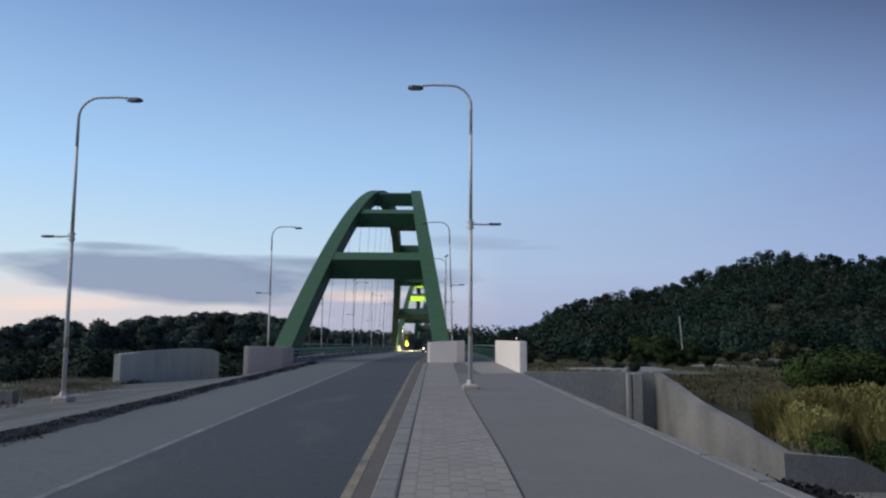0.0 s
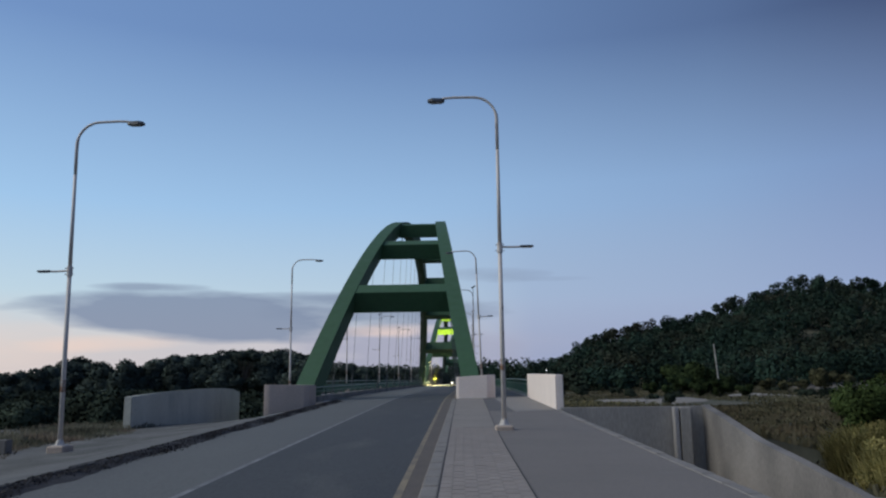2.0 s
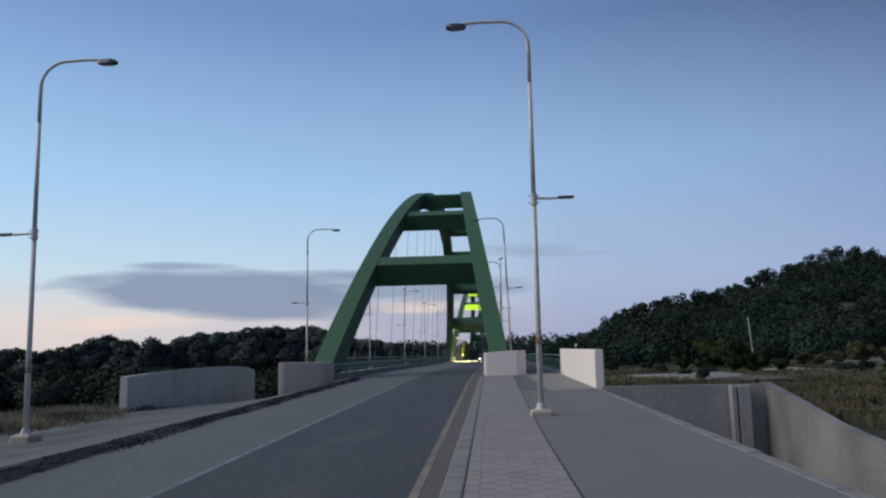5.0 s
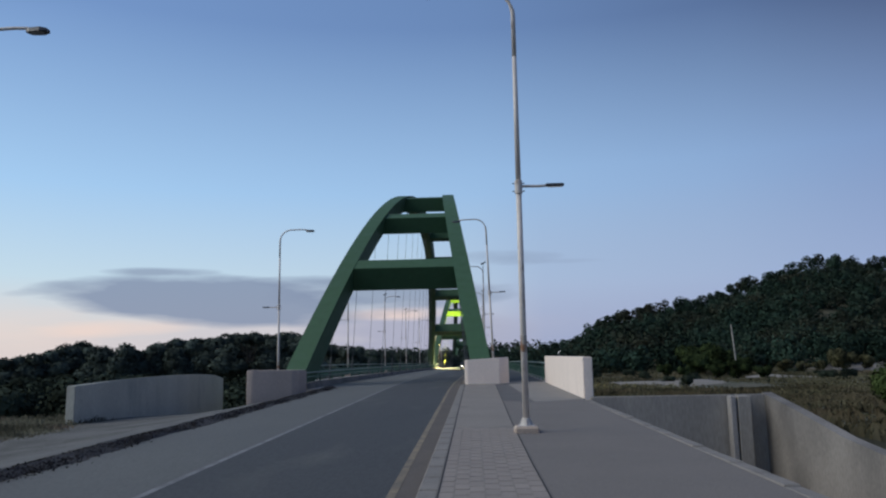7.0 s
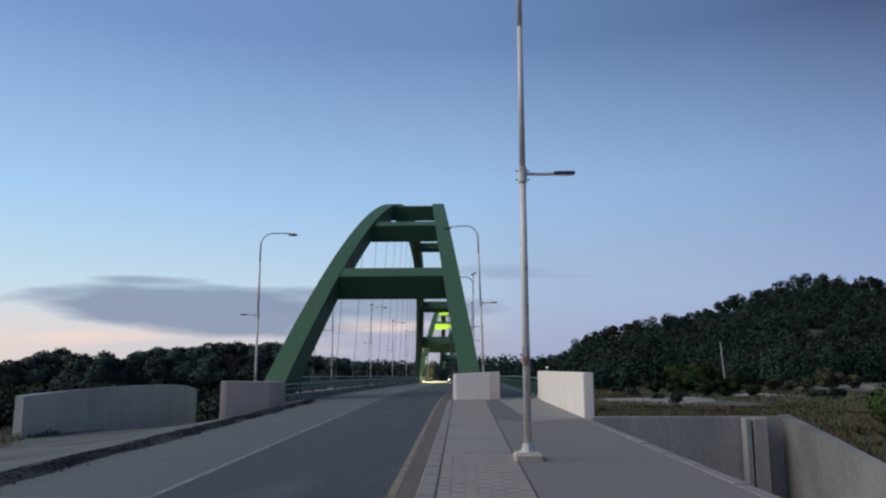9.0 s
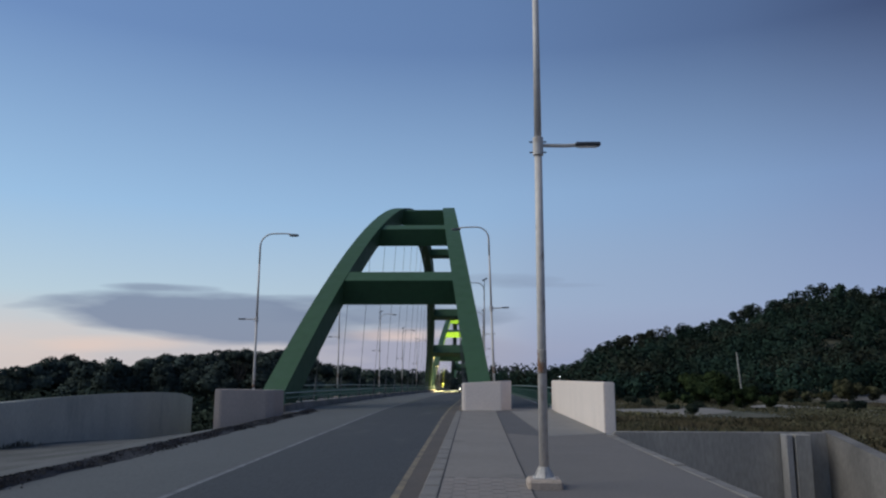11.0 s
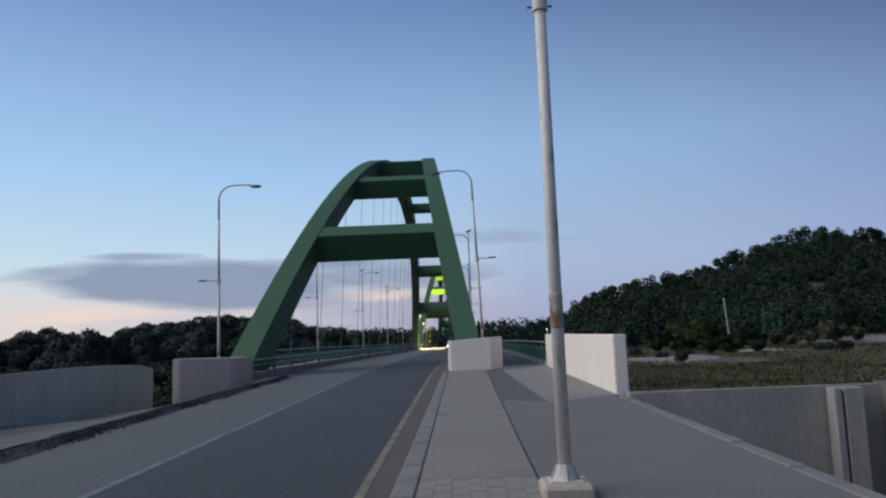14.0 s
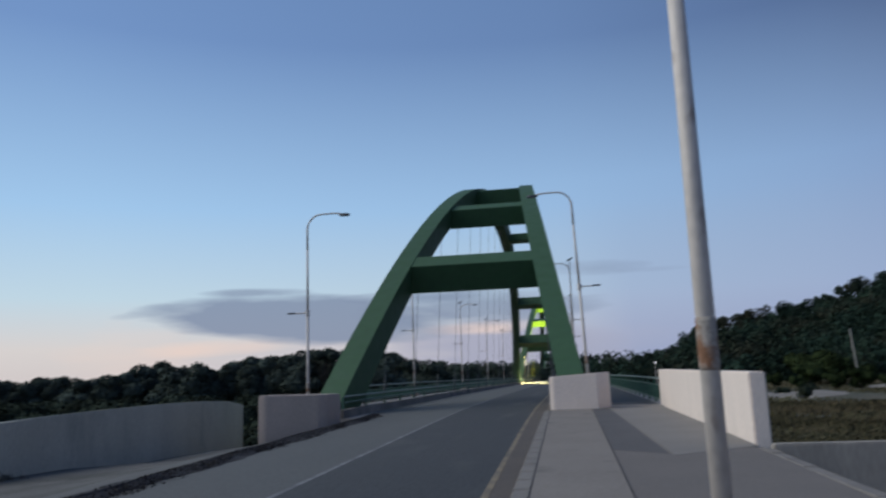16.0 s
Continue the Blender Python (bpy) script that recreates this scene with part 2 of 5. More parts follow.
CONCRETE_CUT = material("concrete_grey", (0.30, 0.285, 0.28), (0.22, 0.21, 0.205), rough=0.9, coarse=0.6, fine=18, grain=0.12, bump=0.3, stretch=(1, 1, 0.4))
STRIP_SLAB = material("strip_slab_concrete", (0.252, 0.222, 0.196), (0.200, 0.177, 0.158), rough=0.9, coarse=0.5, fine=20, grain=0.12, bump=0.3, third=(0.128, 0.116, 0.106), third_at=(0.6, 0.8), third_scale=0.9)
APRON = material("apron_concrete", (0.241, 0.221, 0.202), (0.198, 0.181, 0.166), rough=0.9, coarse=0.6, fine=18, grain=0.12, bump=0.3)
VERGE_STRIP = material("verge_strip_concrete", (0.128, 0.126, 0.121), (0.089, 0.088, 0.084), rough=0.92, coarse=0.8, fine=25, amount=0.9, grain=0.2, bump=0.3)
GRAVEL = material("gravel_verge", (0.125, 0.121, 0.114), (0.070, 0.068, 0.060), rough=0.95, coarse=0.5, fine=22, amount=1.0, third=(0.145, 0.138, 0.128), third_at=(0.55, 0.72), third_scale=0.9, grain=0.35, bump=0.6, bump_scale=40)
GREEN = material("green_steel_paint", (0.047, 0.118, 0.054), (0.039, 0.098, 0.045), rough=0.7, coarse=0.12, fine=3, grain=0.08, bump=0.04, bump_scale=8)
GALV = material("galvanised_steel", (0.71, 0.65, 0.60), (0.59, 0.54, 0.50), rough=0.6, metal=0.1, coarse=2.5, fine=20, grain=0.1, bump=0.05, stretch=(1, 1, 0.5),
                third=(0.22, 0.14, 0.09), third_at=(0.62, 0.76), third_scale=4.0)
RAIL_GREEN = material("rail_green_paint", (0.042, 0.115, 0.080), rough=0.5, coarse=0.8, fine=10, bump=0.0)
RAIL_PALE = material("rail_pale_steel", (0.19, 0.245, 0.215), (0.145, 0.19, 0.165), rough=0.5, metal=0.2, coarse=0.8, fine=10, bump=0.0)
CABLE = material("cable_steel", (0.10, 0.11, 0.115), rough=0.5, metal=0.4, bump=0.0)
LUMINAIRE = material("luminaire_grey", (0.10, 0.105, 0.115), rough=0.45, metal=0.3, bump=0.0)
LENS = material("lamp_glass_unlit", (0.35, 0.36, 0.38), rough=0.15, bump=0.0)
FOOTING = material("footing_concrete", (0.50, 0.40, 0.325), (0.39, 0.315, 0.26), rough=0.9, coarse=4, fine=25)
EARTH = material("earth_and_dry_grass", (0.092, 0.084, 0.054), (0.058, 0.062, 0.037), rough=1.0, coarse=0.07, fine=1.2, amount=1.0, grain=0.35, bump=0.8, bump_scale=4,
                 third=(0.095, 0.082, 0.056), third_at=(0.58, 0.70), third_scale=0.07)
DIRT_TRACK = material("bare_sand", (0.25, 0.225, 0.20), (0.17, 0.155, 0.135), rough=1.0, coarse=0.2, fine=3, grain=0.2)
BARK = material("bark", (0.06, 0.05, 0.04), rough=0.95, fine=8, bump=0.4, bump_scale=12)
POLE_WOOD = material("pole_pale_timber", (0.42, 0.40, 0.36), rough=0.85, fine=10)
LEAVES = leaf_material("leaves_dark", (0.052, 0.070, 0.062), (0.073, 0.091, 0.078))
LEAVES_HILL = leaf_material("leaves_hill", (0.029, 0.056, 0.041), (0.040, 0.066, 0.049), 0.04, (0.052, 0.052, 0.037))
REED_OLIVE = leaf_material("leaves_olive", (0.064, 0.066, 0.036), (0.098, 0.094, 0.053))
LEAVES_BUSH = leaf_material("leaves_bush", (0.032, 0.049, 0.018), (0.058, 0.083, 0.028))
THICKET_LEAVES = leaf_material("leaves_thicket", (0.026, 0.040, 0.017), (0.042, 0.060, 0.025))
SCRUB_LEAVES = leaf_material("leaves_scrub", (0.027, 0.039, 0.030), (0.040, 0.051, 0.037))
PLAIN_LEAVES = leaf_material("leaves_plain", (0.068, 0.068, 0.039), (0.106, 0.097, 0.061), 0.03, (0.128, 0.102, 0.070))
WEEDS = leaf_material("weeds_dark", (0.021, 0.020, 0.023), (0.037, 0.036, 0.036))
REED = leaf_material("reed_leaves", (0.159, 0.150, 0.057), (0.305, 0.258, 0.103))
DRY_GRASS = leaf_material("dry_grass_blades", (0.056, 0.055, 0.033), (0.092, 0.082, 0.051), 0.12, (0.115, 0.094, 0.061))
VERGE_BLADES = leaf_material("verge_grass_blades", (0.058, 0.062, 0.046), (0.105, 0.102, 0.080), 0.5, (0.145, 0.109, 0.088))
CAR_PAINT = material("car_paint", (0.10, 0.10, 0.11), rough=0.3, bump=0.0)
RUBBER = material("rubber", (0.02, 0.02, 0.02), rough=0.9, bump=0.0)
WINDOW_GLASS = material("window_glass", (0.02, 0.025, 0.03), rough=0.08, bump=0.0)
HEADLIGHT = glow_material("headlight_lit", (1.0, 0.93, 0.75), 10.0)
BULB = glow_material("bulb_lit", (0.95, 0.97, 1.0), 4.0)
FLOOD = glow_material("floodlight_lit", (1.0, 0.93, 0.25), 14.0)
WHITEWASH = material("whitewashed_wall", (0.55, 0.55, 0.54), rough=0.9)
TIN = material("tin_roof", (0.25, 0.25, 0.26), rough=0.6, metal=0.4)


# ---------------------------------------------------------------- mesh helpers
def finish(name, bm, mat, parent=None, smooth=False):
    me = bpy.data.meshes.new(name)
    bmesh.ops.recalc_face_normals(bm, faces=bm.faces)
    bm.to_mesh(me)
    bm.free()
    me.materials.append(mat)
    if smooth:
        me.polygons.foreach_set("use_smooth", [True] * len(me.polygons))
    ob = new(name, me)
    if parent:
        ob.parent = parent
    return ob


def part(name, bm, mat, parent, label="", smooth=False):
    return tagged(finish(name, bm, mat, parent, smooth), label)


def structure(name, bm, mat, label, category, smooth=False):
    return tagged(finish(name, bm, mat, None, smooth), label, category, kind="structure")


def empty(name, label, category, group="", kind="", at=(0, 0, 0)):
    ob = new(name)
    ob.location = at
    return tagged(ob, label, category, group, kind)


def sheet(name, verts, faces, mat):
    me = bpy.data.meshes.new(name)
    me.from_pydata(verts, [], faces)
    me.materials.append(mat)
    me.update()
    return new(name, me)


def add_box(bm, lo, hi, bevel=0.0, m=None):
    made = bmesh.ops.create_cube(bm, size=1.0)["verts"]
    size = [h - l for l, h in zip(lo, hi)]
    for v in made:
        v.co = Vector([l + (c + 0.5) * s for l, c, s in zip(lo, v.co, size)])
        if m is not None:
            v.co = m @ v.co
    if bevel:
        edges = {e for v in made for e in v.link_edges}
        bmesh.ops.bevel(bm, geom=list(edges), offset=bevel, segments=1, affect="EDGES")
    return bm


def box(lo, hi, bevel=0.0, m=None):
    return add_box(bmesh.new(), lo, hi, bevel, m)


def add_tube(bm, points, radii, sides=12):
    """A round bar along points, with a radius at each."""
    pts = [Vector(p) for p in points]
    rings = []
    side = Vector((1, 0, 0))
    for i, p in enumerate(pts):
        way = (pts[min(i + 1, len(pts) - 1)] - pts[max(i - 1, 0)]).normalized()
        a = side - way * side.dot(way)
        if a.length < 0.05:
            a = Vector((0, 1, 0)) - way * way.y
        a.normalize()
        side = a
        b = way.cross(a)
        r = radii[i] if isinstance(radii, (list, tuple)) else radii
        rings.append([bm.verts.new(p + (a * math.cos(k * math.tau / sides) + b * math.sin(k * math.tau / sides)) * r) for k in range(sides)])
    for r0, r1 in zip(rings, rings[1:]):
        for k in range(sides):
            bm.faces.new((r0[k], r0[(k + 1) % sides], r1[(k + 1) % sides], r1[k]))
    bm.faces.new(rings[0][::-1])
    bm.faces.new(rings[-1])
    return bm


def tube(points, radii, sides=12):
    return add_tube(bmesh.new(), points, radii, sides)


def add_prism(bm, outline, bottom, top, bevel=0.0):
    """An upright block over a plan outline; bottom and top are heights, or functions of x and y."""
    f0 = bottom if callable(bottom) else (lambda x, y: bottom)
    f1 = top if callable(top) else (lambda x, y: top)
    lower = [bm.verts.new((x, y, f0(x, y))) for x, y in outline]
    upper = [bm.verts.new((x, y, f1(x, y))) for x, y in outline]
    n = len(outline)
    faces = [bm.faces.new(upper), bm.faces.new(lower[::-1])]
    for i in range(n):
        faces.append(bm.faces.new((lower[i], lower[(i + 1) % n], upper[(i + 1) % n], upper[i])))
    if bevel:
        top_edges = [e for e in faces[0].edges] + [e for i in range(n) for e in lower[i].link_edges if e.other_vert(lower[i]) is upper[i]]
        bmesh.ops.bevel(bm, geom=top_edges, offset=bevel, segments=2, affect="EDGES")
    return bm


def prism(outline, bottom, top, bevel=0.0):
    return add_prism(bmesh.new(), outline, bottom, top, bevel)


# ---------------------------------------------------------------- levels and lines of the plan
def smoothstep(a, b, x):
    t = np.clip((x - a) / (b - a), 0, 1)
    return t * t * (3 - 2 * t)


def walk_z(y):
    """Height of the walkway along the road."""
    if y <= 50:
        return 0.01 * y - 0.17
    return 0.33 + 0.25 * (1 - math.exp(-(y - 50) / 25))


def road_z(y):
    return walk_z(y) - 0.15


def kerb_x(y):          # road face of the kerb beside the paved strip
    return -0.35 - 0.0125 * (min(y, 54) - 10)


def strip_x(y):         # road side of the paved strip
    return -0.07 - 0.013 * (min(y, 54) - 10)


def yellow_x(y):
    return -0.66 - 0.0185 * (min(y, 56) - 10)


def white_x(y):
    return -4.0 - 0.026 * (min(y, 60) - 11)


def left_kerb_x(y):
    return -7.0 - 0.042 * (min(y, 58) - 15) - 1.5 * float(smoothstep(56, 62, y))


def strip_right(y):     # footway side of the paved strip
    return float(np.interp(y, [13, 22, 30, 54], [1.21, 1.09, 1.06, 1.09]))


WALK_RIGHT = 3.98
YS = [-25 + 2.5 * i for i in range(31)] + [54 + 6 * i for i in range(1, 82)]


def ribbon(left, right, ys, z, cross=0.0):
    """A road sheet between two lines; cross: fall to the left per metre."""
    verts, faces = [], []
    for y in ys:
        l, r = left(y), right(y)
        verts += [(l, y, z(y) - cross * (r - l)), (r, y, z(y))]
    for i in range(len(ys) - 1):
        faces.append((2 * i, 2 * i + 1, 2 * i + 3, 2 * i + 2))
    return verts, faces


# ---------------------------------------------------------------- ground, hill
SKYLINE_U = (-3.0, 0.06, 0.109, 0.153, 0.204, 0.284, 0.343, 0.433, 0.536, 0.70, 1.2, 3.0)
SKYLINE_E = (0.0, 0.004, 0.027, 0.050, 0.066, 0.074, 0.096, 0.124, 0.118, 0.110, 0.09, 0.07)


def ground_height(x, y):
    x, y = np.asarray(x, float), np.asarray(y, float)
    z = np.full(x.shape, -4.6)
    bank = smoothstep(-36, -24, x) * (1 - smoothstep(50, 66, y))
    bank = bank * (1 - smoothstep(-13, -22, x) * smoothstep(41, 50, y))
    z = z + bank * (3.3 + 0.01 * np.clip(y, -40, 60))
    right = np.clip((x - 10.7) / 16.0, 0, 1)
    zr = -1.75 - 3.0 * right
    zr = np.where(y > 37.95, -0.05 - 4.6 * np.clip(np.hypot(np.maximum(x - 9, 0), (y - 37.7)) / 18, 0, 1), zr)
    z = np.where((x > 4.2) & (y < 66), np.minimum(zr, 0.0), z)
    z = np.where((x > 4.2) & (x < 10.45) & (y < 37.95), -3.2, z)
    z = np.where((x > 4.2) & (x < 14.0) & (y < 24.55), -3.2, z)
    rough = 0.35 * np.sin(x * 0.23 + 1.3 * np.sin(y * 0.11)) * np.cos(y * 0.19 + 0.7 * np.sin(x * 0.13))
    z = z + rough * smoothstep(12, 24, x) + rough * smoothstep(24, 40, -x)
    u = x / np.maximum(y, 1.0)
    h = np.interp(u, SKYLINE_U, SKYLINE_E) * 600 - 10.5
    z = z + np.maximum(h, 0) * smoothstep(330, 590, y) * (1 - 0.4 * smoothstep(700, 1200, y))
    return z


def build_ground():
    xs = np.unique(np.concatenate([np.arange(-44, 60, 1.5), [4.15, 4.25, 10.35, 10.5, 13.9, 14.1], np.arange(60, 520, 14.0), np.arange(-240, -44, 12.0),
                                   np.array([-4000, -2500, -1500, -900, -600, -400, 560, 640, 760, 900, 1200, 1800, 2600, 4000.0])]))
    ys = np.unique(np.concatenate([np.arange(-40, 80, 1.5), [24.5, 24.6, 37.9, 38.0], np.arange(80, 700, 12.0),
                                   np.array([-4000, -2000, -900, -400, -200, -100, -60, 760, 860, 1000, 1300, 1800, 2600, 4000.0])]))
    gx, gy = np.meshgrid(xs, ys)
    gz = ground_height(gx, gy)
    verts = np.stack([gx, gy, gz], -1).reshape(-1, 3).tolist()
    nx = len(xs)
    faces = [(j * nx + i, j * nx + i + 1, (j + 1) * nx + i + 1, (j + 1) * nx + i) for j in range(len(ys) - 1) for i in range(nx - 1)]
    ob = sheet("ground", verts, faces, EARTH)
    ob.data.polygons.foreach_set("use_smooth", [True] * len(ob.data.polygons))
    tagged(ob, "brown dry earth and sparse grass of a river plain", "ground", kind="structure")


build_ground()


# ---------------------------------------------------------------- road, walkway, kerbs
def build_road():
    ob = sheet("road_1", *ribbon(left_kerb_x, white_x, YS, road_z, 0.002), ASPHALT_OLD)
    tagged(ob, "worn light grey asphalt lane of the road", "road", kind="structure")
    ob = sheet("road_2", *ribbon(white_x, lambda y: yellow_x(y) + 0.06, YS, lambda y: road_z(y) + 0.004), ASPHALT_NEW)
    tagged(ob, "newer dark asphalt lane of the road", "road", kind="structure")
    ob = sheet("gutter", *ribbon(lambda y: yellow_x(y) + 0.06, kerb_x, YS, lambda y: road_z(y) + 0.004), GUTTER)
    tagged(ob, "brownish concrete gutter beside the kerb", "gutter", kind="structure")
    ob = sheet("road_line_white", *ribbon(lambda y: white_x(y) - 0.06, lambda y: white_x(y) + 0.06, YS[:34], lambda y: road_z(y) + 0.007), LINE_WHITE)
    tagged(ob, "faded white line painted along the asphalt", "road marking", kind="structure")
    ob = sheet("road_line_yellow", *ribbon(lambda y: yellow_x(y) - 0.06, lambda y: yellow_x(y) + 0.06, YS[:40], lambda y: road_z(y) + 0.008), LINE_YELLOW)
    tagged(ob, "worn yellow edge line painted on the road", "road marking", kind="structure")
    ys = [-25 + 2.5 * i for i in range(33)]
    ob = sheet("walkway", *ribbon(strip_right, lambda y: WALK_RIGHT, ys, walk_z), ASPHALT_WALK)
    tagged(ob, "smooth grey asphalt footway beside the road", "walkway", kind="structure")
    for name, line in (("strip_joint_road", lambda y: strip_x(y)), ("strip_joint_walk", strip_right)):
        ob = sheet(name, *ribbon(lambda y: line(y) - 0.011, lambda y: line(y) + 0.011, ys, lambda y: walk_z(y) + 0.009), JOINT_DARK)
        tagged(ob, "dark open joint beside the paving blocks", "joint", kind="structure")
    ob = sheet("strip_bed", *ribbon(lambda y: strip_x(y) - 0.02, lambda y: strip_right(y) + 0.01, ys, lambda y: walk_z(y) + 0.0015), JOINT_SAND)
    tagged(ob, "dark sand bed under the paving blocks", "paving bed", kind="structure")
    # footing of the walkway: closes it towards the drain
    structure("walkway_edge_wall", add_box(bmesh.new(), (WALK_RIGHT + 0.02, -25, -3.4), (WALK_RIGHT + 0.16, 38.6, -0.45)), CONCRETE,
              "concrete wall under the footway's edge", "retaining wall")
    # beyond the blocks the strip is one cast slab
    bm = prism([(strip_x(27.95), 27.95), (strip_right(27.95), 27.95), (strip_right(41), 41), (strip_right(54.4), 54.4), (strip_x(54), 54.4), (strip_x(41), 41)], lambda x, y: walk_z(y) - 0.1,
               lambda x, y: walk_z(y) + 0.006)
    structure("strip_slab", bm, STRIP_SLAB, "cast grey concrete strip beyond the paving blocks", "slab")
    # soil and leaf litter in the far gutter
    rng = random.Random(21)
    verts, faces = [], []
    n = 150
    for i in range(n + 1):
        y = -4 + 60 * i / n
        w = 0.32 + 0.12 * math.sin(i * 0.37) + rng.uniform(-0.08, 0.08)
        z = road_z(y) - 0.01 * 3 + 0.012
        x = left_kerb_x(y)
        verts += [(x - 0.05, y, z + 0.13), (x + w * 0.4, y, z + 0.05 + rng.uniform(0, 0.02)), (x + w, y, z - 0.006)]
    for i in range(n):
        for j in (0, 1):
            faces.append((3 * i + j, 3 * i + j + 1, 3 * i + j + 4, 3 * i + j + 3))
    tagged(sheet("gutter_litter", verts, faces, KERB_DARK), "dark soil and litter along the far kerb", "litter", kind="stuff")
    # pale concrete apron between the end walls
    bm = prism([(2.2, 37.0), (4.06, 38.4), (4.06, 57), (1.75, 57)], lambda x, y: walk_z(y) - 0.1, lambda x, y: walk_z(y) + 0.006)
    structure("apron", bm, APRON, "pale concrete slab at the bridge footway's entrance", "slab")
    # darker asphalt between the cast strip and the apron
    bm = prism([(strip_right(38) + 0.02, 38.2), (2.12, 37.3), (1.78, 54.4), (strip_right(54) + 0.02, 54.4)], lambda x, y: walk_z(y) - 0.1, lambda x, y: walk_z(y) + 0.004)
    structure("walkway_patch", bm, ASPHALT_PATCH, "darker asphalt patch beside the concrete strip", "walkway")
    # verge on the far side
    ys = [-25 + 2.5 * i for i in range(31)]
    verts, faces = [], []
    xs = [0.0, -0.5, -1.3, -2.6, -4.0, -6.5, -10.0, -15.0, -22.0]
    drop = [0.09, 0.03, -0.10, -0.26, -0.38, -0.46, -0.50, -0.58, -0.80]
    for y in ys:
        for dx, fall in zip(xs, drop):
            far = 1.0 if y < 41 else max(0.0, 1 - (y - 41) / 4)
            reach = 1.0 if far >= 1 else far + (1 - far) * min(1.0, 7.2 / 22)
            dx = dx * reach
            verts.append((left_kerb_x(y) - 0.22 + dx, y, road_z(y) + fall - 0.025 * max(0.0, y - 38) * min(1.0, -dx / 6.5) + 0.012 * math.sin(3 * dx + y)))
    n = len(xs)
    for j in range(len(ys) - 1):
        for i in range(n - 1):
            faces.append((j * n + i, j * n + i + 1, (j + 1) * n + i + 1, (j + 1) * n + i))
    tagged(sheet("verge", verts, faces, GRAVEL), "grey gravel verge beyond the far kerb", "verge", kind="structure")
    # a paler concrete strip between the far kerb and the gravel
    edge = [[v for v in (verts[j * n + i] for i in (0, 1, 2))] for j in range(len(ys) - 1)]
    strip = [(x, y, z + 0.01) for row in edge for x, y, z in row]
    faces = [(j * 3 + i, j * 3 + i + 1, j * 3 + i + 4, j * 3 + i + 3) for j in range(len(edge) - 1) for i in range(2)]
    tagged(sheet("verge_strip", strip, faces, VERGE_STRIP), "worn pale concrete strip behind the far kerb", "pavement", kind="structure")
    # low headwall of the drain on the far side
    structure("drain_headwall", prism([(-13.5, 27.0), (-13.5, 27.35), (-23.0, 28.0), (-23.0, 27.65)], -2.0, lambda x, y: road_z(24) + 0.02 + 0.018 * (x + 13.5), 0.03), CONCRETE_STAIN_SHADE,
              "low grey concrete headwall of a drain on the verge", "retaining wall")


build_road()


def build_kerbs():
    right = empty("kerb_right", "grey concrete kerb between road and paved strip", "kerb", kind="structure")
    stone = bpy.data.meshes.new("kerbstone")
    bm = box((-0.5, -0.13, -0.30), (0.5, 0.13, 0.0), 0.02)
    bm.to_mesh(stone)
    bm.free()
    stone.materials.append(KERB)
    rng = random.Random(3)
    y = -4.0
    while y < 54:
        ob = new("kerbstone", stone)
        ob.parent = right
        xm = (kerb_x(y + 0.5) + strip_x(y + 0.5)) / 2
        ob.matrix_local = Matrix.Translation((xm, y + 0.5, walk_z(y + 0.5) + rng.uniform(-0.004, 0.004))) @ pose(0, 0, 0, 0, 0, 90.6 + rng.uniform(-0.3, 0.3)) @ Matrix.Diagonal((0.997, 1, 1, 1))
        y += 1.0
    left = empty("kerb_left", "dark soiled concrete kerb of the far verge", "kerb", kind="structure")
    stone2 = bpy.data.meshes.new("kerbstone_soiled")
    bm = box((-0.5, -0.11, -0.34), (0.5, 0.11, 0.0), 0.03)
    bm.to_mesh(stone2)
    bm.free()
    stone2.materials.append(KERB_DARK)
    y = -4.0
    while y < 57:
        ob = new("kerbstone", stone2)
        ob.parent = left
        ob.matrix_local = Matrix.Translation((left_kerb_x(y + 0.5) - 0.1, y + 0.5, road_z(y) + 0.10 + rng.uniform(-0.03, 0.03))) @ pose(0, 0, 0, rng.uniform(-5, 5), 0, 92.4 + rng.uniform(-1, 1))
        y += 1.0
    edge = empty("footway_edging", "pale concrete edging along the footway and drain", "kerb", kind="structure")
    stone3 = bpy.data.meshes.new("edging")
    bm = box((-0.5, -0.11, -0.45), (0.5, 0.11, 0.0), 0.015)
    bm.to_mesh(stone3)
    bm.free()
    stone3.materials.append(KERB)
    y = -4.0
    while y < 38:
        ob = new("edging_stone", stone3)
        ob.parent = edge
        ob.matrix_local = Matrix.Translation((WALK_RIGHT + 0.11, y + 0.5, walk_z(y + 0.5) + 0.015 + rng.uniform(-0.01, 0.01))) @ pose(0, 0, 0, 0, 0, 90 + rng.uniform(-0.5, 0.5)) @ Matrix.Diagonal((0.997, 1, 1, 1))
        y += 1.0


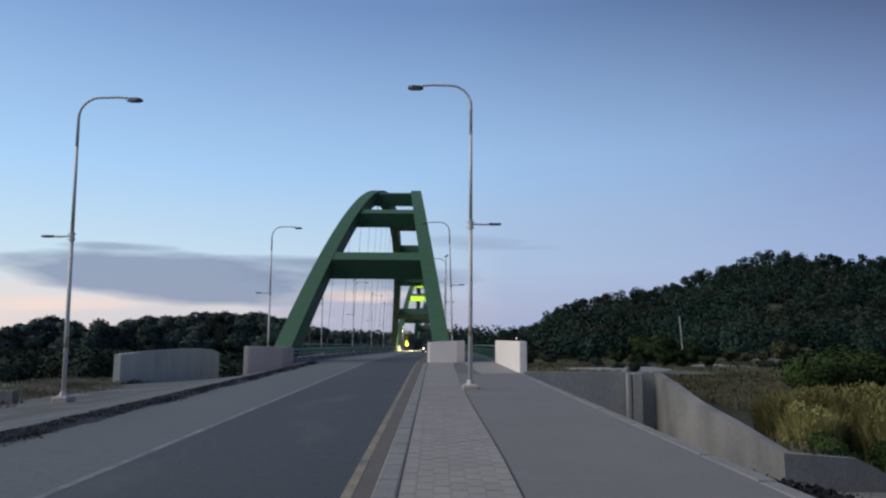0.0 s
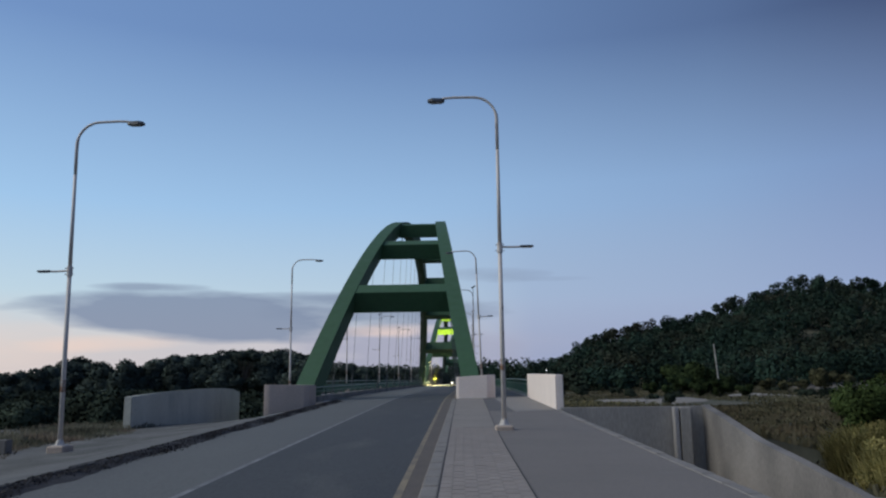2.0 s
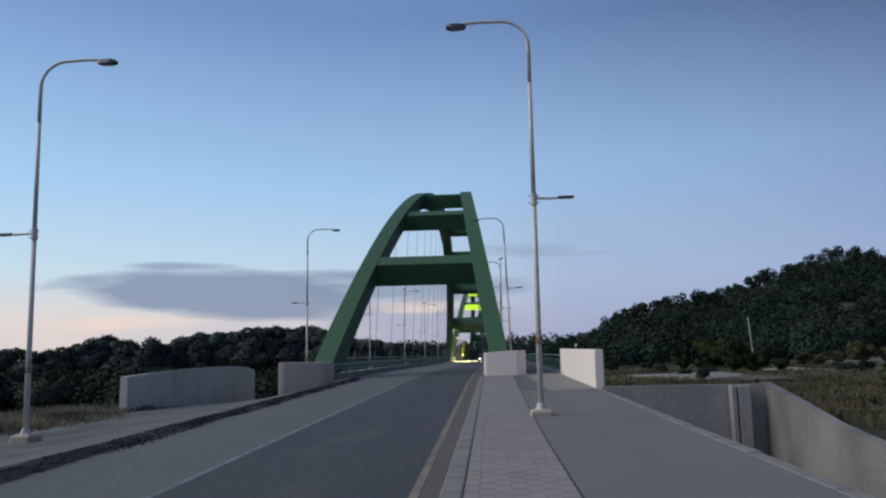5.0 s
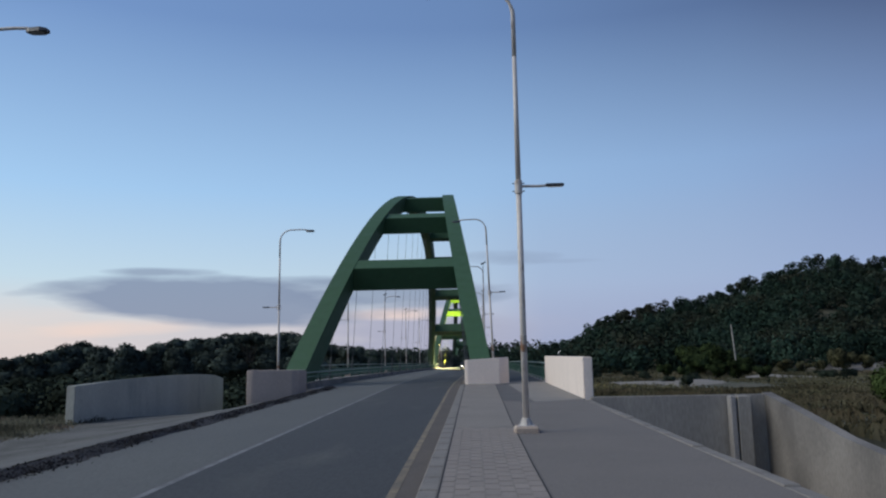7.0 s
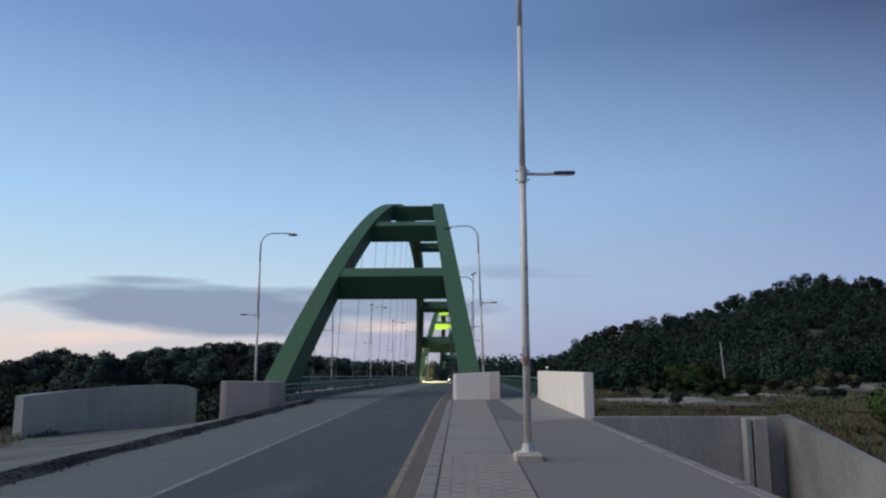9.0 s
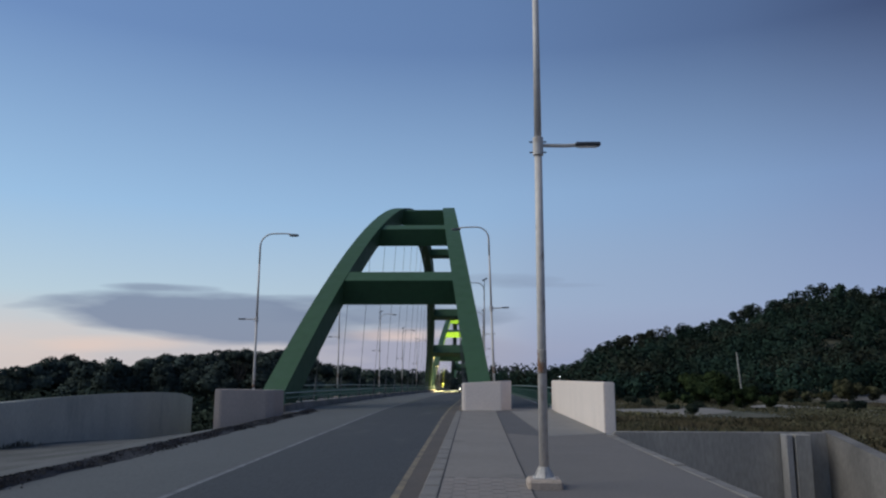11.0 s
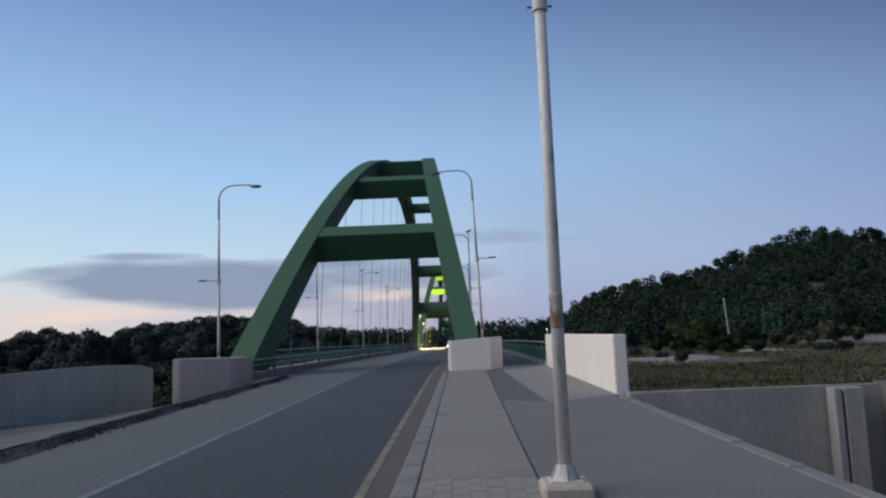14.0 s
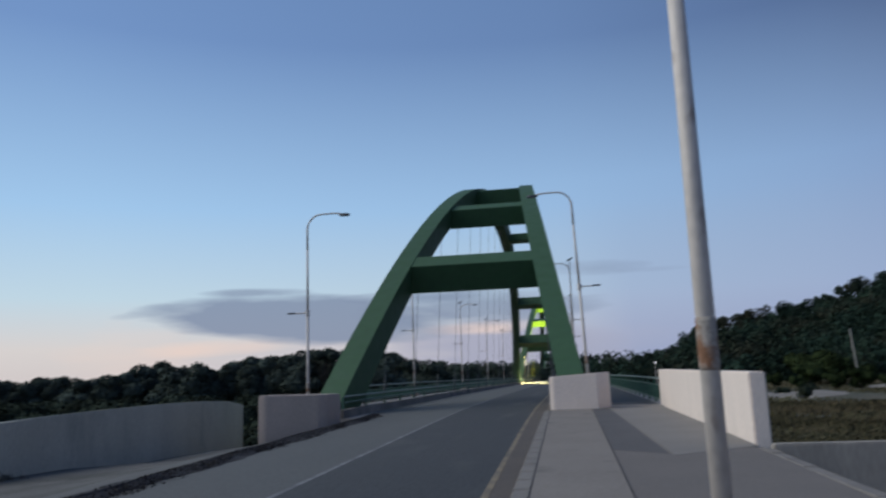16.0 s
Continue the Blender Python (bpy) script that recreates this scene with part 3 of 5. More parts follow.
# ---------------------------------------------------------------- concrete walls
def build_walls():
    wz = walk_z
    structure("wall_right", prism([(4.09, 38.84), (4.44, 38.84), (4.5, 56.8), (4.15, 56.8)], lambda x, y: wz(y) - 1.2, lambda x, y: 1.735 + 0.0105 * (y - 38.84), 0.03),
              CONCRETE_PALE_GLOW, "pale concrete parapet wall beside the footway entrance", "parapet wall")
    structure("end_block_right", prism([(-0.55, 54.9), (-0.66, 54.55), (-0.5, 54.45), (1.38, 54.45), (1.92, 55.3), (1.92, 56.0), (-0.4, 56.0)], lambda x, y: wz(y) - 0.3,
                                       lambda x, y: 1.79 + 0.055 * x, 0.04), CONCRETE_PALE_GLOW, "pale concrete end block before the arch's foot", "end block")
    structure("end_block_left", prism([(-12.48, 51.5), (-12.40, 51.28), (-12.1, 51.25), (-10.05, 51.85), (-9.75, 52.1), (-9.75, 54.0), (-12.4, 52.4)], -1.2,
                                      lambda x, y: 1.40 - 0.02 * (x + 12), 0.04), CONCRETE_PINK, "grey concrete end block before the arch's foot", "end block")
    pts = [(-14.80, 38.2), (-14.95, 41.5), (-15.12, 45.0), (-15.32, 49.0), (-15.5, 52.5), (-15.65, 55.4), (-15.75, 57.3)]
    outline = pts + [(x - 0.36, y + 0.02) for x, y in reversed(pts)]
    structure("wall_left", prism(outline, -3.0, lambda x, y: float(np.interp(y, [38.2, 42, 46, 51, 54, 56, 57.3], [0.99, 1.12, 1.2, 1.25, 1.22, 1.12, 0.92])), 0.03),
              CONCRETE, "long grey weathered concrete parapet wall on the verge", "parapet wall")
    # drain: back wall, sloped side wall, floor
    structure("drain_back_wall", prism([(4.15, 37.5), (10.5, 37.75), (10.5, 38.05), (4.15, 37.8)], -3.4, 0.33, 0.03), CONCRETE_DAMP, "grey stained concrete back wall of the drain", "retaining wall")
    bm = bmesh.new()
    tops = [(10.2, 38.0, 0.38), (10.2, 35.2, -0.06), (10.2, 32.0, -0.62), (10.2, 28.4, -1.02), (10.2, 24.4, -1.52), (12.3, 24.36, -1.66), (13.9, 24.3, -2.5)]
    rings = []
    for i, (x, y, z) in enumerate(tops):
        ox, oy = (0.35, 0.0) if i < 4 else (0.35, 0.35) if i == 4 else (0.0, 0.35)
        rings.append([bm.verts.new(p) for p in ((x, y, -3.4), (x + ox, y + oy, -3.4), (x + ox, y + oy, z), (x, y, z))])
    for a, b in zip(rings, rings[1:]):
        for j in range(4):
            bm.faces.new((a[j], a[(j + 1) % 4], b[(j + 1) % 4], b[j]))
    bm.faces.new(rings[0])
    bm.faces.new(rings[-1][::-1])
    structure("drain_side_wall", bm, CONCRETE_STAIN_SHADE, "sloping grey concrete wing wall of the drain", "retaining wall")
    verts, faces = ribbon(lambda y: 4.1, lambda y: 10.25 if y > 24.6 else 14.5, [-25, 0, 12, 20, 24.55, 24.65, 28, 34, 37.6], lambda y: -2.75 + 0.012 * (y - 10))
    tagged(sheet("drain_floor", verts, faces, CONCRETE_STAIN_SHADE), "grey concrete floor of the drain", "drain", kind="structure")
    for x, w, mt, lab in ((8.86, 0.18, CONCRETE_CUT, "pale narrow concrete pilaster on the drain's wall"), (9.10, 0.44, CONCRETE_DAMP, "grey concrete pilaster on the drain's wall"), ):
        structure("pilaster", box((x, 37.2, -3.3), (x + w, 37.64, 0.30), 0.02), mt, lab, "pilaster")


build_walls()


# ---------------------------------------------------------------- arch bridge
XC, SPAN, RISE, BASE_Y, PITCH = -5.5, 132.0, 23.5, 57.0, 135.0
DEPTH, WIDTH = 1.75, 1.28


def half_gap(h, side):
    return 5.97 - (0.178 if side > 0 else 0.142) * h


def extrados(s):
    """Height over the springing and slope of the arch's top at s metres from its foot."""
    a = SPAN / 2
    q = (s - a) / a
    return RISE * (1 - abs(q) ** 2.2), -math.copysign(2.2 * RISE * abs(q) ** 1.2 / a, q)


def deck_lift(k):
    """Each arch stands on the deck's own level, tilted with it."""
    y0, y1 = BASE_Y + PITCH * k, BASE_Y + PITCH * k + SPAN
    z0 = 0.60 + walk_z(y0) - walk_z(BASE_Y)
    z1 = 0.60 + walk_z(y1) - walk_z(BASE_Y)
    return z0, (z1 - z0) / SPAN


def arch_point(k, s, inward, side, across):
    """A point of the rib: s along, inward below its top (square to it), across its width."""
    h, slope = extrados(s)
    n = math.hypot(1, slope)
    s2, h2 = s + inward * slope / n, h - inward / n
    z0, tilt = deck_lift(k)
    x = XC + side * (half_gap(h2, side) + across)
    return (x, BASE_Y + PITCH * k + s2, z0 + tilt * s2 + h2)


def rib_depth(s):
    """The ribs grow deeper towards their feet."""
    return DEPTH + 0.85 * min(1.0, max(0.0, 1 - extrados(s)[0] / 15.0))


def rib(k, side):
    bm = bmesh.new()
    rings = []
    n = 72
    for i in range(n + 1):
        s = -2.0 + (SPAN + 4.0) * i / n
        rings.append([bm.verts.new(arch_point(k, s, d, side, w)) for d, w in ((0, -WIDTH / 2), (0, WIDTH / 2), (rib_depth(s), WIDTH / 2), (rib_depth(s), -WIDTH / 2))])
    for a, b in zip(rings, rings[1:]):
        for j in range(4):
            bm.faces.new((a[j], a[(j + 1) % 4], b[(j + 1) % 4], b[j]))
    bm.faces.new(rings[0])
    bm.faces.new(rings[-1][::-1])
    return bm


def cross_brace(k, s0, s1, d0, d1):
    """A box beam between the ribs, set square to them."""
    bm = bmesh.new()
    mid = s0 < SPAN / 2
    corners = [(s0, d0), (s1, d0), (s1, d1), (s0, d1)]
    ends = []
    for side in (-1, 1):
        ring = []
        for s, d in corners:
            ref = s0 if mid else s1
            h, slope = extrados(ref)
            nrm = math.hypot(1, slope)
            ds = (s - ref) / nrm
            s2, h2 = ref + ds + d * slope / nrm, h + ds * slope - d / nrm
            z0, tilt = deck_lift(k)
            ring.append(bm.verts.new((XC + side * (half_gap(h2, side) - WIDTH / 2 + 0.1), BASE_Y + PITCH * k + s2, z0 + tilt * s2 + h2)))
        ends.append(ring)
    for j in range(4):
        bm.faces.new((ends[0][j], ends[0][(j + 1) % 4], ends[1][(j + 1) % 4], ends[1][j]))
    bm.faces.new(ends[0][::-1])
    bm.faces.new(ends[1])
    bmesh.ops.bevel(bm, geom=bm.edges[:], offset=0.03, segments=1, affect="EDGES")
    return bm


def build_arch(k):
    arch = empty("tied_arch", "green painted steel tied arch with cross braces over the road" if k != 1 else "green steel tied arch lit by yellow floodlights", "bridge arch",
                 "arches of the bridge", at=(XC, BASE_Y + PITCH * k, walk_z(BASE_Y + PITCH * k)))
    inv = Matrix.Translation(arch.location).inverted()
    made = []
    for side in (-1, 1):
        made.append(part("arch_rib", rib(k, side), GREEN, arch))
    for a, b, d0, d1 in ((12.3, 13.9, 0.05, 2.02), (24.9, 26.6, 0.25, 1.85), (38.6, 40.5, 0.22, 1.82), (52.5, 54.4, 0.4, 1.5)):
        made.append(part("cross_brace", cross_brace(k, a, b, d0, d1), GREEN, arch))
        made.append(part("cross_brace", cross_brace(k, SPAN - b, SPAN - a, d0, d1), GREEN, arch))
    for side in (-1, 1):
        for i in range(1, 17):
            s = 1.75 + 7.5 * i
            top = arch_point(k, s, DEPTH * 0.9, side, 0)
            y = top[1]
            foot = (top[0] + 0.4 * (XC + side * half_gap(-0.6, side) - top[0]), y, walk_z(y) + 0.15)
            f, t = Vector(foot), Vector(top)
            m1 = f.lerp(t, 1.6 / max((t - f).length, 1.7))
            bm = tube([foot, top], 0.018, 6)
            add_tube(bm, [foot, m1], [0.085, 0.05], 8)
            m2 = t.lerp(f, 1.0 / max((t - f).length, 1.2))
            add_tube(bm, [m2, top], 0.06, 8)
            made.append(part("suspender", bm, CABLE, arch, "dark steel hanger rod"))
    for ob in made:
        ob.data.transform(inv)
    return arch


def build_bridge():
    for k in range(3):
        build_arch(k)
    ys = [55.5 + 6 * i for i in range(70)]
    verts, faces = [], []
    prof = [(-12.98, 0.0), (-12.98, -0.5), (-12.7, -0.55), (-12.3, -1.7), (-10.6, -1.7), (-10.4, -0.75), (-0.6, -0.75), (-0.4, -1.7), (1.3, -1.7), (1.5, -0.55), (4.6, -0.5), (4.6, 0.0),
            (-0.35, 0.0), (-0.42, -0.152), (-10.5, -0.172), (-10.58, 0.0)]
    n = len(prof)
    for y in ys:
        for x, dz in prof:
            verts.append((x, y, walk_z(y) + dz))
    for i in range(len(ys) - 1):
        for j in range(n):
            faces.append((i * n + j, i * n + (j + 1) % n, (i + 1) * n + (j + 1) % n, (i + 1) * n + j))
    faces += [tuple(range(n - 1, -1, -1)), tuple((len(ys) - 1) * n + j for j in range(n))]
    tagged(sheet("bridge_deck", verts, faces, CONCRETE_CUT), "long grey concrete bridge deck with edge girders", "bridge deck", kind="structure")
    ob = sheet("bridge_footway", *ribbon(lambda y: 1.2, lambda y: 4.1, [57.1] + ys[1:], lambda y: walk_z(y) + 0.008), ASPHALT_NEW)
    tagged(ob, "dark asphalt footway over the bridge", "walkway", kind="structure")
    # low vehicle barriers between road and arches
    for x in (-10.25, -0.62):
        bm = bmesh.new()
        rings = []
        for y in ys:
            zz = walk_z(y)
            rings.append([bm.verts.new((x + a, y, zz + b)) for a, b in ((-0.2, -0.2), (0.2, -0.2), (0.16, 0.2), (-0.16, 0.2))])
        for a, b in zip(rings, rings[1:]):
            for j in range(4):
                bm.faces.new((a[j], a[(j + 1) % 4], b[(j + 1) % 4], b[j]))
        bm.faces.new(rings[0])
        bm.faces.new(rings[-1][::-1])
        structure("deck_kerb", bm, CONCRETE_STAIN_SHADE, "grey concrete upstand kerb along the bridge road", "kerb")
    # piers
    for k in range(1, 4):
        y = BASE_Y + PITCH * k - 1.5
        pier = empty("bridge_pier", "grey concrete bridge pier in the river bed", "bridge pier", "piers of the bridge", at=(XC, y, -6))
        part("crosshead", box((-8, -1.3, 4.0 + walk_z(y)), (9, 1.3, 5.3 + walk_z(y) - 1.0), 0.1), CONCRETE, pier)
        for x in (-5.5, 5.5):
            part("column", tube([(x, 0, -1), (x, 0, 4.1 + walk_z(y))], 0.9, 20), CONCRETE, pier)
    structure("abutment", box((-12.98, 55.4, -7), (4.6, 57.5, -0.4), 0.05), CONCRETE, "grey concrete bridge abutment under the deck end", "abutment")


def railing_bay(length):
    """Posts, rails and upright bars of one bay."""
    bay = empty("bridge_railing", "green steel bridge railing with pale top rail", "railing", "railing bays of the bridge")
    part("post", box((-0.05, -0.05, 0), (0.05, 0.05, 1.08), 0.01), RAIL_GREEN, bay)
    part("top_rail", tube([(0, 0, 1.12), (0, length, 1.12)], 0.045, 8), RAIL_PALE, bay, "pale steel top rail")
    part("bottom_rail", box((-0.03, 0.05, 0.14), (0.03, length - 0.05, 0.20)), RAIL_PALE, bay)
    part("middle_rail", box((-0.025, 0.05, 0.80), (0.025, length - 0.05, 0.85)), RAIL_GREEN, bay)
    bm = bmesh.new()
    k = int(length / 0.11)
    for i in range(1, k):
        add_box(bm, (-0.015, i * length / k - 0.014, 0.17), (0.015, i * length / k + 0.014, 0.82))
    tagged(part("infill", bm, RAIL_GREEN, bay), kind="stuff")
    return bay


def guard_bay(length):
    bay = empty("guard_rail", "low pale steel guard rail on the bridge kerb", "guard rail", "guard rails of the bridge")
    part("post", box((-0.05, -0.06, 0), (0.05, 0.06, 0.62), 0.01), RAIL_GREEN, bay)
    bm = bmesh.new()
    add_tube(bm, [(0.06, 0, 0.60), (0.06, length, 0.60)], 0.05, 8)
    part("top_tube", bm, RAIL_PALE, bay, "pale steel tube")
    part("lower_tube", tube([(0.06, 0, 0.34), (0.06, length, 0.34)], 0.045, 8), RAIL_GREEN, bay)
    return bay


def slope_pose(x, y, length, z=0.0):
    rise = math.degrees(math.atan2(walk_z(y + length) - walk_z(y), length))
    return pose(x, y, walk_z(y) + z, rise, 0, 0)


def build_railings():
    bay = railing_bay(3.0)
    bay.matrix_basis = slope_pose(4.25, 56.8, 3.0)
    for i in range(1, 60):
        copy_thing(bay, slope_pose(4.25, 56.8 + 3 * i, 3.0))
    for i in range(60):
        copy_thing(bay, slope_pose(-12.75, 64 + 3 * i, 3.0))
    g = guard_bay(4.0)
    g.matrix_basis = slope_pose(-10.25, 56.0, 4.0, 0.18)
    for i in range(1, 45):
        copy_thing(g, slope_pose(-10.25, 56.0 + 4 * i, 4.0, 0.18))
    for i in range(45):
        copy_thing(g, slope_pose(-0.62, 57.0 + 4 * i, 4.0, 0.18))


# ---------------------------------------------------------------- lamps
def street_lamp():
    """A tall pole with a bent arm over the road (towards -x) and a small lamp over the footway (+x)."""
    lamp = empty("street_lamp", "tall galvanised street lamp with bent arm, rust-spotted pole", "street lamp", "street lamps along the road")
    part("footing", box((-0.26, -0.34, -0.30), (0.26, 0.28, 0.155), 0.035), FOOTING, lamp, "small brownish concrete footing")
    part("base_plate", add_tube(box((-0.17, -0.17, 0.145), (0.17, 0.17, 0.172), 0.004), [(0, 0, 0.14), (0, 0, 0.22), (0, 0, 0.32)], [0.15, 0.11, 0.085], 14), PRIMER, lamp)
    for a in (0, 90):
        bm = bmesh.new()
        for v in ((-0.17, 0.15), (0.17, 0.15), (0.085, 0.33), (-0.085, 0.33)):
            bm.verts.new((v[0], -0.006, v[1]))
        front = bm.faces.new(bm.verts[:])
        up = bmesh.ops.extrude_face_region(bm, geom=[front])["geom"]
        for g in up:
            if isinstance(g, bmesh.types.BMVert):
                g.co.y = 0.006
        bmesh.ops.rotate(bm, verts=bm.verts[:], matrix=Matrix.Rotation(radians(a), 3, "Z"))
        part("gusset", bm, PRIMER, lamp)
    part("pole", tube([(0, 0, 0.14), (0, 0, 3.0), (0, 0, 5.3)], [0.072, 0.067, 0.062], 16), GALV, lamp, smooth=True)
    part("rusty_joint", tube([(0, 0, 1.72), (0, 0, 1.76), (0, 0, 2.06), (0, 0, 2.10)], [0.069, 0.072, 0.072, 0.068], 16), RUST, lamp, "rust-brown joint of the pole", smooth=True)
    part("collar", tube([(0, 0, 5.26), (0, 0, 5.56)], [0.085, 0.085], 14), GALV, lamp)
    for dz in (5.32, 5.50):
        part("clamp_bolt", tube([(-0.14, 0.03, dz), (0.14, 0.03, dz)], 0.012, 6), LUMINAIRE, lamp)
    part("upper_pole", tube([(0, 0, 5.4), (0, 0, 8.7)], [0.061, 0.05], 14), GALV, lamp, smooth=True)
    arm = [(0, 0, 8.5), (0, 0, 9.50)] + [(-0.72 + 0.72 * math.cos(a), 0, 9.50 + 0.72 * math.sin(a)) for a in [math.pi / 2 * i / 9 for i in range(1, 10)]] + [(-1.3, 0, 10.23), (-1.62, 0, 10.21), (-1.78, 0, 10.16)]
    part("arm", tube(arm, [0.052] * 3 + [0.040] * (len(arm) - 3), 12), GALV, lamp, smooth=True)
    head = bmesh.new()
    prof = [(-1.62, 0.05, 0.035), (-1.72, 0.12, 0.055), (-2.0, 0.15, 0.055), (-2.15, 0.10, 0.03)]
    rings = []
    for x, w, h in prof:
        rings.append([head.verts.new((x, a * w, 10.13 + b * h)) for a, b in ((-1, -1), (1, -1), (0.8, 1), (-0.8, 1))])
    for a, b in zip(rings, rings[1:]):
        for j in range(4):
            head.faces.new((a[j], a[(j + 1) % 4], b[(j + 1) % 4], b[j]))
    head.faces.new(rings[0])
    head.faces.new(rings[-1][::-1])
    lum = part("luminaire", head, LUMINAIRE, lamp, "flat dark grey lamp head, unlit")
    part("lens", box((-2.05, -0.10, 10.063), (-1.74, 0.10, 10.073)), LENS, lum)
    part("side_arm", tube([(0, 0, 5.43), (0.45, 0, 5.42), (0.66, 0, 5.43)], 0.032, 8), GALV, lamp)
    bm = box((0.60, -0.075, 5.405), (1.02, 0.075, 5.47), 0.025)
    lum2 = part("side_luminaire", bm, LUMINAIRE, lamp, "small flat grey lamp head over the footway")
    part("lens", box((0.66, -0.05, 5.395), (0.96, 0.05, 5.403)), LENS, lum2)
    return lamp


def build_lamps():
    first = street_lamp()
    first.matrix_basis = pose(1.285, 27.0, 0.07)
    for i in range(1, 9):
        y = 27.0 + 29.3 * i if i > 1 else 58.4
        copy_thing(first, pose(0.68 if i > 1 else 1.12, y, walk_z(y) + (0.42 if i > 1 else 0.18), 0, -1.8 if i == 1 else 0, 0))
    for i in range(0, 9):
        y = 27.18 + 28.95 * i
        copy_thing(first, pose(-11.97 if i == 0 else -12.0 if i == 1 else -12.85, y, (-0.40 if i == 0 else -0.25 if i == 1 else walk_z(y) + 0.1), 0, 0.9 if i == 0 else 0, 180))


def pole_floodlight():
    """A small floodlight on a bracket at the head of a lamp pole."""
    flood = empty("pole_floodlight", "small dark unlit floodlight fixed on a lamp pole's head", "floodlight", "floodlights on the bridge lamps")
    part("bracket", tube([(0, 0, 9.45), (0.0, -0.06, 9.6), (0.05, -0.07, 10.5)], 0.028, 6), LUMINAIRE, flood)
    part("head", box((-0.26, -0.17, -0.06), (0.26, -0.03, 0.06), 0.02, Matrix.Translation((0.05, 0, 10.52)) @ Matrix.Rotation(radians(-28), 4, "Y")), LUMINAIRE, flood)
    return flood


def build_pole_floodlights():
    first = pole_floodlight()
    y = 27.0 + 29.3 * 2
    first.matrix_basis = pose(0.68, y, walk_z(y) + 0.42)
    for i in range(3, 6):
        y = 27.0 + 29.3 * i
        copy_thing(first, pose(0.68, y, walk_z(y) + 0.42))
    for i in range(2, 6):
        y = 27.18 + 28.95 * i
        copy_thing(first, pose(-12.85, y, walk_z(y) + 0.1))


# ---------------------------------------------------------------- plants
def leaf_cards(rng, centres, size, out=None):
    """Many small crossed leaf clumps, each a bent quad, as arrays; out turns their upper sides outwards."""
    n = len(centres)
    a = rng.normal(size=(n, 3))
    a /= np.linalg.norm(a, axis=1)[:, None]
    b = np.cross(a, rng.normal(size=(n, 3)))
    b /= np.linalg.norm(b, axis=1)[:, None]
    c = np.cross(a, b)
    s = size * rng.uniform(0.5, 1.3, (n, 1))
    if out is not None:
        lay = out + rng.normal(size=(n, 3)) * 0.35
        a = np.cross(lay, a)
        a /= np.linalg.norm(a, axis=1)[:, None]
        b = np.cross(lay, a)
        b /= np.linalg.norm(b, axis=1)[:, None]
        c = np.cross(a, b)
    quads = np.stack([centres - a * s, centres - b * s * 0.6 + c * s * 0.2, centres + a * s, centres + b * s * 0.6 + c * s * 0.2], 1)
    return quads.reshape(-1, 3)


def cards_mesh(name, quads, mat, out=None):
    me = bpy.data.meshes.new(name)
    n = len(quads) // 4
    me.from_pydata(quads.tolist(), [], np.arange(n * 4).reshape(-1, 4).tolist())
    me.materials.append(mat)
    me.update()
    if out is not None:
        me.polygons.foreach_set("use_smooth", [True] * n)
        me.normals_split_custom_set_from_vertices(np.repeat(out, 4, axis=0).tolist())
    return me


def foliage(name, rng, points, size, mat):
    """A mesh of leaf clumps that are lit as one rounded crown."""
    centres, out = points
    return cards_mesh(name, leaf_cards(rng, centres, size, out), mat, out)


def crown_points(rng, count, blobs):
    """Points in the shells of several overlapping blobs (centre, radius)."""
    out, dirs = [], []
    total = sum(r * r for _, r in blobs)
    for c, r in blobs:
        k = max(6, int(count * r * r / total))
        d = rng.normal(size=(k, 3))
        d /= np.linalg.norm(d, axis=1)[:, None]
        rr = r * rng.uniform(0.45, 1.0, (k, 1)) ** 0.5 * (1 + 0.08 * rng.normal(size=(k, 1)))
        out.append(np.asarray(c) + d * rr * np.array([1, 1, 0.8]))
        d = d + rng.normal(size=(k, 3)) * 0.25 + (0, 0, 0.25)
        dirs.append(d / np.linalg.norm(d, axis=1)[:, None])
    return np.concatenate(out), np.concatenate(dirs)


def tree_model(seed, height, spread, leaves, mat, clump, label, trunk_share=0.25, umbrella=False):
    rng = np.random.default_rng(seed)
    tree = empty("tree", label, "tree", "trees on the river bank")
    lean = rng.normal(size=2) * 0.03 * height
    top = height * 0.75
    bm = tube([(0, 0, -0.6), (lean[0] * 0.3, lean[1] * 0.3, top * 0.4), (lean[0], lean[1], top)], [0.05 * spread + 0.08, 0.04 * spread + 0.05, 0.03], 8)
    blobs = []
    for i in range(9):
        a, q = rng.uniform(0, math.tau), rng.uniform(0.15, 0.62) * spread
        z = height * rng.uniform(trunk_share + 0.12, 0.84)
        q *= 1.15 - 0.6 * max(z / height - 0.45, 0) / 0.5
        c = (math.cos(a) * q + lean[0], math.sin(a) * q + lean[1], z)
        blobs.append((c, spread * rng.uniform(0.24, 0.42)))
        add_tube(bm, [(lean[0] * 0.4, lean[1] * 0.4, z * 0.55), c], [0.06 + 0.01 * spread, 0.02], 5)
    if umbrella:
        blobs = [((c[0] * 1.15, c[1] * 1.15, height * (0.72 + 0.20 * (c[2] / height)) - 0.22 * math.hypot(c[0], c[1])), r * 0.85) for c, r in blobs]
        for c, r in blobs:
            add_tube(bm, [(lean[0] * 0.6, lean[1] * 0.6, height * 0.52), (c[0], c[1], c[2] - 0.1)], [0.1, 0.03], 5)
    else:
        blobs.append(((lean[0], lean[1], height * 0.84), spread * 0.30))
        blobs.append(((lean[0], lean[1], height * 0.5), spread * 0.5))
    part("trunk", bm, BARK, tree)
    me = foliage("crown", rng, crown_points(rng, leaves, blobs), clump, mat)
    crown = new("crown", me)
    crown.parent = tree
    return tree


